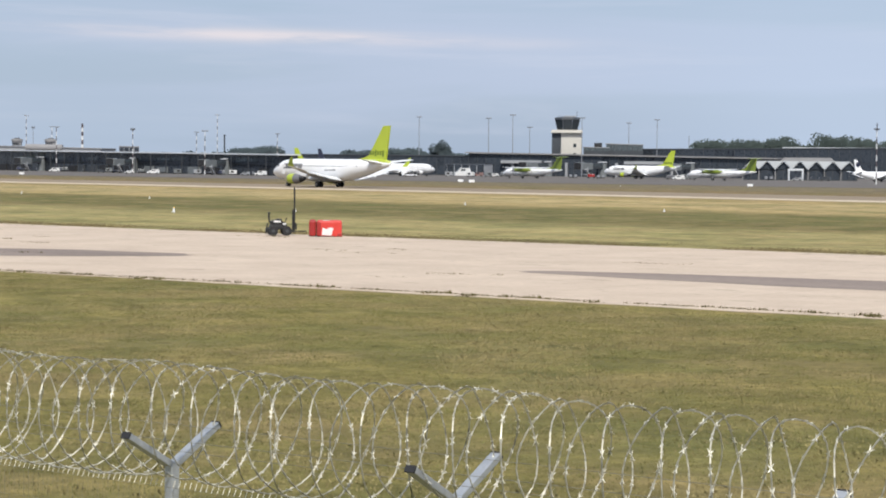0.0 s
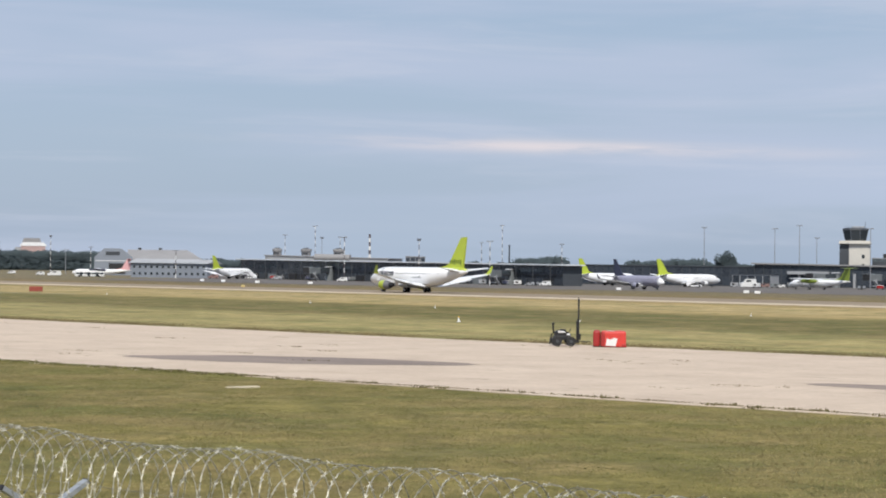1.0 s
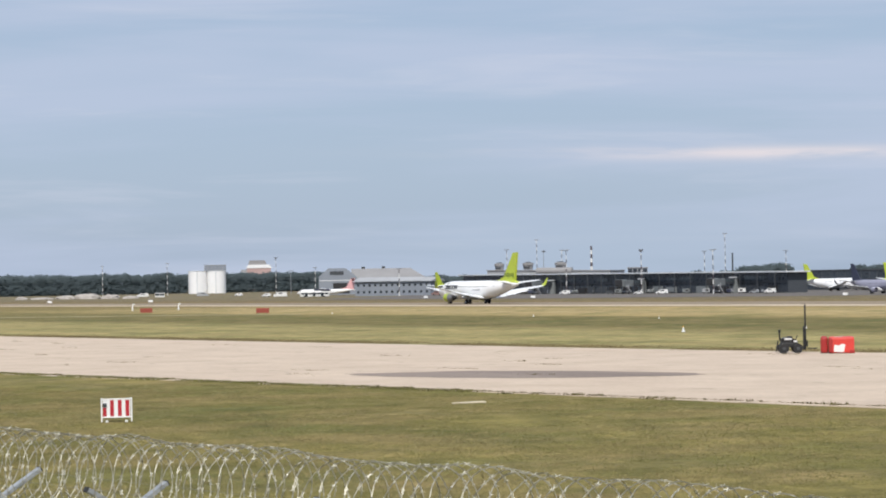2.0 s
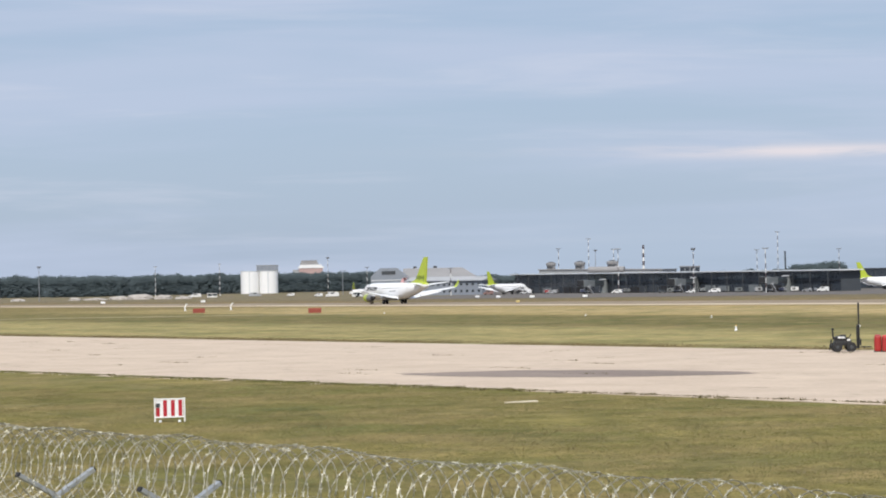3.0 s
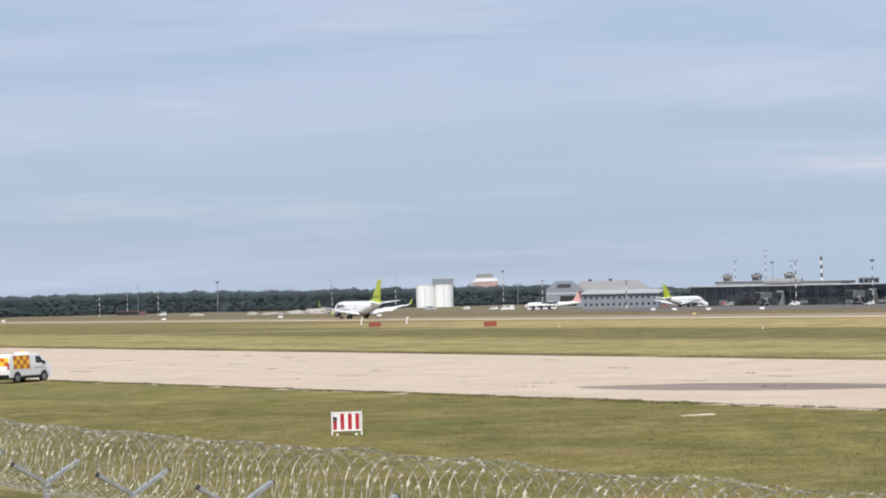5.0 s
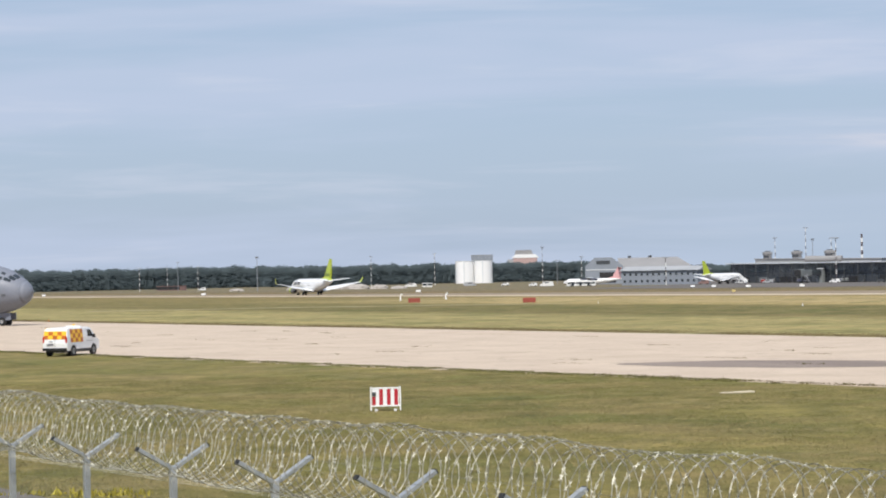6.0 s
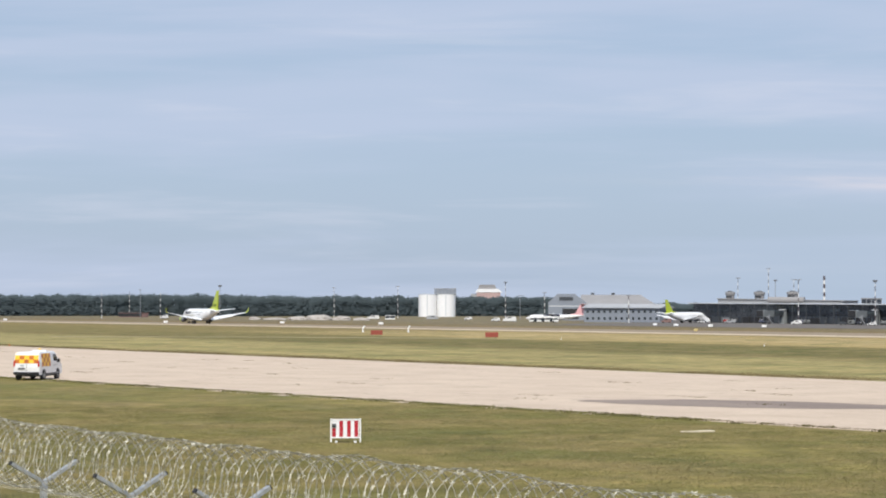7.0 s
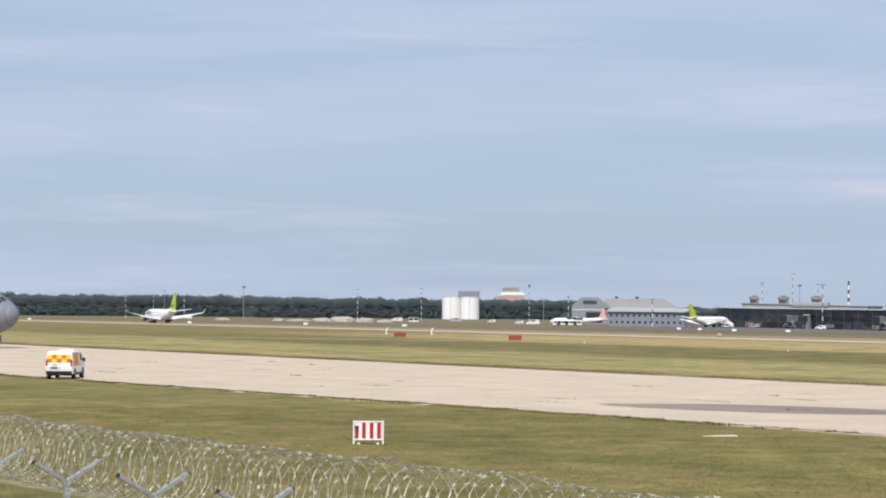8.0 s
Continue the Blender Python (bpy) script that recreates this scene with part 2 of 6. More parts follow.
HEADGREY = material("pale_lamp_housing", (0.24, 0.25, 0.27), 0.5, vary=0.12)
# glass made paler than the facade: its reflection is in the base colour
STRIPGLASS = material("pale_strip_glazing", (0.06, 0.073, 0.08), 0.25, vary=0.5, scale=0.1, rand=0.8)
LIME_D = material("dark_lime_print", (0.12, 0.17, 0.02), 0.4, vary=0.05)
PRINT = material("grey_print", (0.16, 0.16, 0.17), 0.45, vary=0.06)
NAVY = material("slate_blue_paint", (0.085, 0.095, 0.16), 0.35, vary=0.06, scale=0.4, coat=0.3)
NAVY_D = material("dark_navy_paint", (0.018, 0.02, 0.045), 0.35, vary=0.08, scale=0.4, coat=0.3)
PINK = material("pink_paint", (0.68, 0.38, 0.39), 0.4, vary=0.1, scale=0.4)
METAL_G = material("bare_grey_metal", (0.42, 0.43, 0.44), 0.4, 0.6, vary=0.1, scale=0.6)
WINGGREY = material("wing_grey_paint", (0.68, 0.69, 0.70), 0.4, vary=0.06, scale=0.5)
DARK = material("dark_opening", (0.02, 0.02, 0.022), 0.7, vary=0.2)
RUBBER = material("black_rubber", (0.02, 0.02, 0.021), 0.8, vary=0.2, scale=3)
GLASS = material("dark_window_glass", (0.03, 0.038, 0.045), 0.12, vary=0.2, scale=0.2, spec=0.6)
FACADE = material("tinted_facade_glass", (0.028, 0.034, 0.043), 0.3, vary=0.5, scale=0.08, spec=0.35, rand=0.8)
FRAME_D = material("dark_steel_frame", (0.06, 0.065, 0.072), 0.5, 0.3, vary=0.15)
CONC_G = material("grey_render", (0.33, 0.34, 0.355), 0.8, vary=0.1, scale=0.15)
CONC_D = material("dark_grey_cladding", (0.05, 0.057, 0.066), 0.6, vary=0.2, scale=0.12)
ROOF_W = material("pale_roof_edge", (0.60, 0.62, 0.64), 0.5, vary=0.08, scale=0.1)
ROOF_G = material("grey_roof_sheet", (0.25, 0.245, 0.245), 0.7, vary=0.12, scale=0.12)
BLUEGREY = material("blue_grey_sheet", (0.225, 0.25, 0.29), 0.6, vary=0.1, scale=0.15)
GALV = material("galvanised_steel", (0.46, 0.48, 0.50), 0.45, 0.55, vary=0.16, scale=3.0, bump=0.002)
# wide tone swing imitates sunlit and shaded stretches of the coil
TAPE = material("galvanised_tape", (0.70, 0.675, 0.58), 0.6, 0.25, vary=0.5, scale=1.6)
WIRE = material("wire_steel", (0.24, 0.225, 0.17), 0.5, 0.5, vary=0.2, scale=6.0)
FADED_Y = material("faded_yellow_paint", (0.55, 0.43, 0.17), 0.6, vary=0.12)
RED = material("red_paint", (0.58, 0.048, 0.036), 0.45, vary=0.12, scale=1.2)
REDORANGE = material("faded_red_board", (0.28, 0.06, 0.04), 0.6, vary=0.12, scale=0.8)
YELLOW = material("yellow_film", (0.86, 0.50, 0.03), 0.45, vary=0.05, scale=1)
ORANGE = material("orange_film", (0.48, 0.13, 0.012), 0.45, vary=0.08, scale=1)
BLACKP = material("black_paint", (0.013, 0.013, 0.014), 0.45, vary=0.2, scale=1.5)
CGREY = material("military_grey", (0.185, 0.20, 0.24), 0.5, vary=0.10, scale=0.35, spec=0.35)
CGREY_D = material("dark_military_grey", (0.10, 0.11, 0.125), 0.5, vary=0.1, scale=0.6)
BRICK = material("red_brown_wall", (0.23, 0.14, 0.125), 0.8, vary=0.15, scale=0.3)
LAMPGLASS = material("red_lens", (0.45, 0.02, 0.015), 0.2, vary=0.05)
RUBBLE = material("pale_rubble", (0.36, 0.33, 0.30), 0.9, vary=0.25, scale=0.5)
def crowned(mat, through_light=0.0):
    """Leaves turn towards the light: their normals bend upwards."""
    nt = mat.node_tree
    N, L = nt.nodes.new, nt.links.new
    geo, mx, nm = N("ShaderNodeNewGeometry"), N("ShaderNodeMix"), N("ShaderNodeVectorMath")
    mx.data_type = "VECTOR"
    mx.inputs[0].default_value, mx.inputs[5].default_value = 0.93, (0.0, -0.35, 0.94)
    nm.operation = "NORMALIZE"
    b = nt.nodes["Principled BSDF"]
    L(geo.outputs["Normal"], mx.inputs[4]), L(mx.outputs[1], nm.inputs[0]), L(nm.outputs[0], b.inputs["Normal"])
    if through_light:
        tr, ms = N("ShaderNodeBsdfTranslucent"), N("ShaderNodeMixShader")
        ms.inputs[0].default_value = through_light
        L(b.inputs["Base Color"].links[0].from_socket, tr.inputs["Color"])
        L(b.outputs[0], ms.inputs[1]), L(tr.outputs[0], ms.inputs[2])
        L(ms.outputs[0], nt.nodes["Material Output"].inputs["Surface"])
    return mat


# leaf greens lifted and turned bluish: aerial haze painted into the base colour
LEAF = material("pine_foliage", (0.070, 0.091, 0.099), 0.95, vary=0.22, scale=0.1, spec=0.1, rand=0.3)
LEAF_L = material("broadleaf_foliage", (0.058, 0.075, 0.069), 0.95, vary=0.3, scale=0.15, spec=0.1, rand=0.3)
crowned(LEAF, 0.15), crowned(LEAF_L, 0.15)
BARK = material("bark", (0.10, 0.075, 0.055), 0.9, vary=0.25, scale=2)
BLADE = material("grass_blades", (0.25, 0.208, 0.095), 0.9, vary=0.42, scale=0.35, spec=0.1)
BLADE_G = material("green_weeds", (0.150, 0.144, 0.052), 0.9, vary=0.42, scale=0.5, spec=0.1)
FLOWER = material("yellow_petals", (0.34, 0.29, 0.035), 0.8, vary=0.3, scale=1.0)
# light and dark lengths by noise, in place of lit and shaded strands
CORE = material("spring_steel_core", (0.38, 0.362, 0.30), 0.55, 0.35, vary=0.75, scale=1.9)
BLADE_D = material("dark_verge_grass", (0.125, 0.108, 0.05), 0.9, vary=0.35, scale=0.5, spec=0.1)
BRIDGE = material("boarding_bridge_paint", (0.17, 0.185, 0.19), 0.6, vary=0.12, scale=0.3)
CREAM = material("cream_render", (0.56, 0.535, 0.48), 0.75, vary=0.1, scale=0.25)
BLADE_V = material("brown_verge_grass", (0.155, 0.118, 0.06), 0.9, vary=0.35, scale=0.3, spec=0.1)
crowned(BLADE), crowned(BLADE_G), crowned(BLADE_V)
STONE = material("pale_stone", (0.55, 0.48, 0.36), 0.9, vary=0.15, scale=1.0)
TENT = material("pale_fabric_roof", (0.52, 0.54, 0.55), 0.6, vary=0.08, scale=0.2)

# ---- mesh tools ----
def part(name, bm, mat, parent=None, label="", smooth=False, m=None):
    """One mesh object from a bmesh, under a thing or a part."""
    me = bpy.data.meshes.new(name)
    bmesh.ops.recalc_face_normals(bm, faces=bm.faces)
    bm.to_mesh(me)
    bm.free()
    me.materials.append(mat)
    if smooth:
        me.polygons.foreach_set("use_smooth", [True] * len(me.polygons))
    ob = new(name, me)
    if parent is not None:
        ob.parent = parent
    if m is not None:
        ob.matrix_basis = m
    if label:
        ob["label"] = label
    return ob


def again(ob, m, parent=None):
    """Another object on the same mesh."""
    o = bpy.data.objects.new(ob.name.split(".")[0], ob.data)
    scene.collection.objects.link(o)
    o.parent = parent if parent is not None else ob.parent
    o.matrix_basis = m
    if "label" in ob.keys():
        o["label"] = ob["label"]
    return o


def empty(name, m=None):
    ob = new(name)
    ob.empty_display_size = 0.2
    if m is not None:
        ob.matrix_basis = m
    return ob


def joined(name, verts, faces, mat, parent=None, label=""):
    me = bpy.data.meshes.new(name)
    me.from_pydata(verts, [], faces)
    me.materials.append(mat)
    ob = new(name, me)
    if parent is not None:
        ob.parent = parent
    if label:
        ob["label"] = label
    return ob


def box(bm, c, s, bevel=0.0, m=None):
    t = Matrix.Translation(c) @ Matrix.Diagonal((*s, 1))
    if m is not None:
        t = m @ t
    r = bmesh.ops.create_cube(bm, size=1, matrix=t)
    if bevel:
        es = list({e for v in r["verts"] for e in v.link_edges})
        bmesh.ops.bevel(bm, geom=es, offset=bevel, segments=2, affect="EDGES", profile=0.6)
    return bm


def B(c, s, bevel=0.0, m=None):
    return box(bmesh.new(), c, s, bevel, m)


def ring_faces(bm, a, b):
    n = len(a)
    for i in range(n):
        bm.faces.new((a[i], a[(i + 1) % n], b[(i + 1) % n], b[i]))


def loft(bm, sections, cap=True):
    """sections: lists of points of equal length, closed rings."""
    rings = [[bm.verts.new(p) for p in s] for s in sections]
    for a, b in zip(rings, rings[1:]):
        ring_faces(bm, a, b)
    if cap:
        bm.faces.new(rings[0])
        bm.faces.new(rings[-1])
    return bm


def tube(bm, p0, p1, r0, r1=None, seg=10):
    p0, p1 = Vector(p0), Vector(p1)
    r1 = r0 if r1 is None else r1
    q = (p1 - p0).to_track_quat("Z", "Y")
    ring = lambda p, r: [p + q @ Vector((r * math.cos(2 * math.pi * i / seg), r * math.sin(2 * math.pi * i / seg), 0)) for i in range(seg)]
    return loft(bm, [ring(p0, r0), ring(p1, r1)])


def T(p0, p1, r0, r1=None, seg=10):
    return tube(bmesh.new(), p0, p1, r0, r1, seg)


def prism(bm, pts, axis, a, b):
    """A flat outline drawn out along an axis from a to b; pts give the two other coordinates in order."""
    def at(p, v):
        return {"x": (v, p[0], p[1]), "y": (p[0], v, p[1]), "z": (p[0], p[1], v)}[axis]
    return loft(bm, [[at(p, a) for p in pts], [at(p, b) for p in pts]])


def P(pts, axis, a, b):
    return prism(bmesh.new(), pts, axis, a, b)


def place(az, d, z=0.0, turn=0.0):
    """A pose at a bearing (degrees left of straight ahead) and distance from the lookout."""
    a = radians(az)
    return pose(-d * math.sin(a), d * math.cos(a), z, 0, 0, turn)


def slope(x, y):
    """The height of the field: level to the runway, then falling gently to the apron."""
    n = 0.688 * x + 0.725 * y
    return -2.2 * min(1.0, max(0.0, (n - 310) / 250))


APRON = -2.2

# ---- ground ----
RU, RN = Vector((-0.7254, 0.6884)), Vector((0.6884, 0.7254))      # along and across the runway
TU, TN = Vector((-0.7986, 0.6018)), Vector((0.6018, 0.7986))      # along and across the old taxiway


def on(u, n, a, b, z=0.0):
    p = u * a + n * b
    return (p.x, p.y, z)


def build_ground():
    us = [-4500, -1500, -600, -200, 0, 200, 400, 700, 1200, 2000, 4800]
    ns = [-1500, -300, -60, 0, 60, 120, 180, 240, 310, 360, 410, 460, 510, 560, 800, 1400, 2500, 4800]
    verts = [on(RU, RN, a, b, -2.2 * min(1.0, max(0.0, (b - 310) / 250))) for b in ns for a in us]
    w = len(us)
    faces = [(j * w + i, j * w + i + 1, (j + 1) * w + i + 1, (j + 1) * w + i) for j in range(len(ns) - 1) for i in range(w - 1)]
    tagged(joined("ground", verts, [f[::-1] for f in faces], M_GRASS), "flat airfield of dry mown grass in strips", "grass field", kind="structure")

    def sheet(name, edge_a, edge_b, mat, label, category, z=0.02):
        """A paved strip between two edges given as (along, across) in the runway's or taxiway's axes."""
        bm = bmesh.new()
        top = [bm.verts.new((p[0], p[1], z)) for p in edge_a + edge_b[::-1]]
        f = bm.faces.new(top)
        r = bmesh.ops.extrude_face_region(bm, geom=[f])
        for v in r["geom"]:
            if isinstance(v, bmesh.types.BMVert):
                v.co.z -= 0.3
        return tagged(part(name, bm, mat), label, category, kind="structure")
    jag = lambda a: 0.25 * noise.noise(Vector((a * 0.35, 1.7, 0))) + 0.35 * noise.noise(Vector((a * 0.06, 4.7, 0)))
    near = [on(TU, TN, a, 67.4 - 0.010 * max(0, a - 40) + jag(a)) for a in np.arange(-220, 420, 1.0)]
    far = [on(TU, TN, a, 113.2 + 0.052 * max(0, a - 110) + jag(a + 900)) for a in np.arange(-220, 420, 4.0)]
    sheet("taxiway", near, far, M_CONC, "wide old taxiway of pale worn concrete", "taxiway")
    strip = lambda n0, n1: ([on(RU, RN, a, n0) for a in (-900, 2600)], [on(RU, RN, a, n1) for a in (-900, 2600)])
    sheet("runway", *strip(257, 286), M_RWY, "brown worn runway seen edge-on across grass", "runway", 0.03)
    sheet("runway_shoulder", *strip(246.5, 257.02), M_SHO, "pale concrete shoulder along the runway", "runway shoulder", 0.026)
    bm = bmesh.new()
    edge = ((-900, 640), (150, 559), (327, 515), (428, 454), (525, 380), (660, 386), (780, 470), (920, 600), (1080, 640))
    rows = [[bm.verts.new(on(RU, RN, a, c, -2.2 * min(1.0, max(0.0, (c - 310) / 250)) + 0.06)) for a, n0 in edge for c in [max(n0, b)]] for b in (0, 400, 460, 510, 560, 641, 1500)]
    for r0, r1 in zip(rows, rows[1:]):
        for i in range(len(edge) - 1):
            if len({tuple(v.co) for v in (r0[i], r0[i + 1], r1[i + 1], r1[i])}) >= 3:
                bm.faces.new((r0[i], r0[i + 1], r1[i + 1], r1[i]))
    bmesh.ops.remove_doubles(bm, verts=bm.verts, dist=0.001)
    tagged(part("apron", bm, M_ASPH), "broad grey asphalt apron before the terminal", "apron", kind="structure")
    sheet("grass_track", [(-193.5, 355.5), (-160.0, 362.0), (-128.0, 358.0), (-104.0, 350.0)], [(-195.0, 361.0), (-161.0, 368.0), (-127.0, 363.0), (-103.0, 352.5)], M_EARTH, "pale worn vehicle track through the grass", "track", 0.012)
    # darker repaired areas with ragged lens-shaped outlines
    for (cx, cy), ln, wd, turn, seed in (((-22.7, 118.3), 10.3, 4.3, -12, 1), ((19.0, 92.5), 19.0, 3.4, -34, 2)):
        bm = bmesh.new()
        vs = []
        for i in range(64):
            a = 2 * math.pi * i / 64
            r = 1 + 0.12 * noise.noise(Vector((3 * math.cos(a), 3 * math.sin(a), seed)))
            x, y = ln * r * math.copysign(abs(math.cos(a)) ** 1.0, math.cos(a)), wd * r * math.copysign(abs(math.sin(a)) ** 1.5, math.sin(a))
            vs.append(bm.verts.new((x, y, 0)))
        bm.faces.new(vs)
        tagged(part("asphalt_patch", bm, M_PATCH, m=pose(cx, cy, 0.024, 0, 0, turn)), "dark lens-shaped asphalt repair in the concrete", "asphalt patch", kind="structure")
    # the narrow patrol road beyond the fence
    road = [(-62.0, 77.5), (-29.1, 49.3), (-26.3, 46.9), (-8.0, 31.2)]
    sheet("patrol_road", road, [(x - 2.3, y - 2.7) for x, y in road], M_ASPH, "narrow grey patrol road beyond the fence", "road", 0.015)


def blades(name, spots, mat, label, category, seed, h=(0.08, 0.2), n=5, spread=0.1):
    """Tufts of narrow leaves, each leaf one bent sliver."""
    rng = np.random.default_rng(seed)
    k = len(spots) * n
    base = np.repeat(np.asarray(spots, float), n, 0)
    base[:, :2] += rng.normal(0, spread, (k, 2))
    hh = rng.uniform(*h, k) * np.repeat(rng.uniform(0.6, 1.3, len(spots)), n)
    an = rng.uniform(0, 6.283, k)
    w = hh * 0.22 + 0.008
    lean = rng.normal(0, 0.35, (k, 2)) * hh[:, None]
    dx = np.stack([np.cos(an) * w, np.sin(an) * w, np.zeros(k)], 1)
    a, b = base - dx, base + dx
    c = base.copy()
    c[:, :2] += lean
    c[:, 2] += hh
    v = np.stack([a, b, c], 1).reshape(-1, 3)
    me = bpy.data.meshes.new(name)
    me.vertices.add(len(v)), me.loops.add(len(v)), me.polygons.add(k)
    me.vertices.foreach_set("co", v.ravel())
    me.loops.foreach_set("vertex_index", np.arange(len(v), dtype=np.int32))
    me.polygons.foreach_set("loop_start", np.arange(0, len(v), 3, dtype=np.int32))
    me.update(calc_edges=True)
    me.materials.append(mat)
    return tagged(new(name, me), label, category, kind="stuff")


def build_grass():
    rng = np.random.default_rng(5)

    def field(count, az, d):
        a = np.radians(rng.uniform(*az, count))
        r = np.sqrt(rng.uniform(d[0] ** 2, d[1] ** 2, count))
        return np.stack([-r * np.sin(a), r * np.cos(a), np.zeros(count)], 1)
    p = field(105000, (-14, 34), (26, 118))
    n = p[:, 0] * TN.x + p[:, 1] * TN.y
    lump = np.array([noise.noise(Vector((q[0] * 0.22, q[1] * 0.22, 0))) + 0.7 * noise.noise(Vector((q[0] * 0.8, q[1] * 0.8, 3))) for q in p])
    keep = (n < 66.0) & (lump > -0.45)
    dry = lump + 0.14 * rng.normal(0, 1, len(p)) > 0.1
    blades("grass_tufts", p[keep & dry], BLADE, "short dry yellow-green grass tufts", "grass", 1, (0.018, 0.050), 7, 0.2)
    blades("grass_clumps", p[keep & ~dry], BLADE_G, "short green grass clumps", "grass", 2, (0.014, 0.040), 6, 0.22)
    # weeds in the joint just inside the edge of the concrete
    a = np.sort(rng.uniform(-60, 260, 5200))
    line = lambda x, o: on(TU, TN, x, 68.1 - 0.010 * max(0, x - 40) + o + 0.25 * noise.noise(Vector((x * 0.12, 2, 0))))
    low = [line(x, rng.normal(0, 0.05)) for x in a if noise.noise(Vector((x * 0.4, 0, 9))) > -0.35]
    blades("joint_weeds", low, BLADE_D, "thin line of weeds in a concrete joint", "weeds", 3, (0.03, 0.09), 6, 0.06)
    tall = [line(x, rng.normal(0, 0.1)) for x in rng.uniform(-60, 260, 240) if noise.noise(Vector((x * 0.3, 0, 21))) > 0.0]
    blades("edge_weeds", tall, BLADE_D, "scattered taller weeds along the taxiway edge", "weeds", 6, (0.04, 0.13), 14, 0.16)
    far_edge = rng.uniform(78, 300, 9000)
    verge = [line(x, -0.75 + abs(rng.normal(0, 0.42))) for x in far_edge if noise.noise(Vector((x * 0.25, 5, 3))) > -0.45]
    blades("taxiway_verge", verge, BLADE_G, "green grass creeping over the taxiway edge", "grass", 8, (0.03, 0.10), 7, 0.2)
    clump = [line(x, rng.normal(-0.25, 0.25)) for x in rng.uniform(20, 260, 80)]
    clump = [(c[0] + rng.normal(0, 0.14), c[1] + rng.normal(0, 0.14), 0.0) for c in clump for _ in range(5)]
    blades("weed_clumps", clump, BLADE_D, "dark leafy weed clumps at the concrete edge", "weeds", 9, (0.04, 0.13), 12, 0.16)
    fl = [(-26.2 + rng.normal(0, 0.9), 48.3 + rng.normal(0, 0.35), 0.0) for _ in range(34)]
    blades("yellow_flowers", fl, FLOWER, "patch of small yellow wildflowers in the grass", "flowers", 7, (0.06, 0.2), 6, 0.12)
    a2 = np.array([x for x in rng.uniform(-80, 380, 11000) if noise.noise(Vector((x * 0.11, 7, 0))) + 0.6 * noise.noise(Vector((x * 0.5, 3, 0))) > -0.3])
    e2 = [on(TU, TN, x, 113.6 + 0.052 * max(0, x - 110) + abs(rng.normal(0, 2.2))) for x in a2]
    blades("verge_grass", e2, BLADE_V, "longer dry grass along the far taxiway edge", "grass", 4, (0.03, 0.09), 10, 0.9)
    spots = []
    for x, n in zip(rng.uniform(-70, 330, 70), rng.uniform(74, 110, 70)):
        spots += [on(TU, TN, x + rng.normal(0, 0.8), n + rng.normal(0, 0.3), 0.02) for _ in range(int(rng.integers(3, 12)))]
    blades("crack_weeds", spots, BLADE_D, "low dark weeds rooted in cracks of the concrete", "weeds", 10, (0.02, 0.07), 8, 0.12)


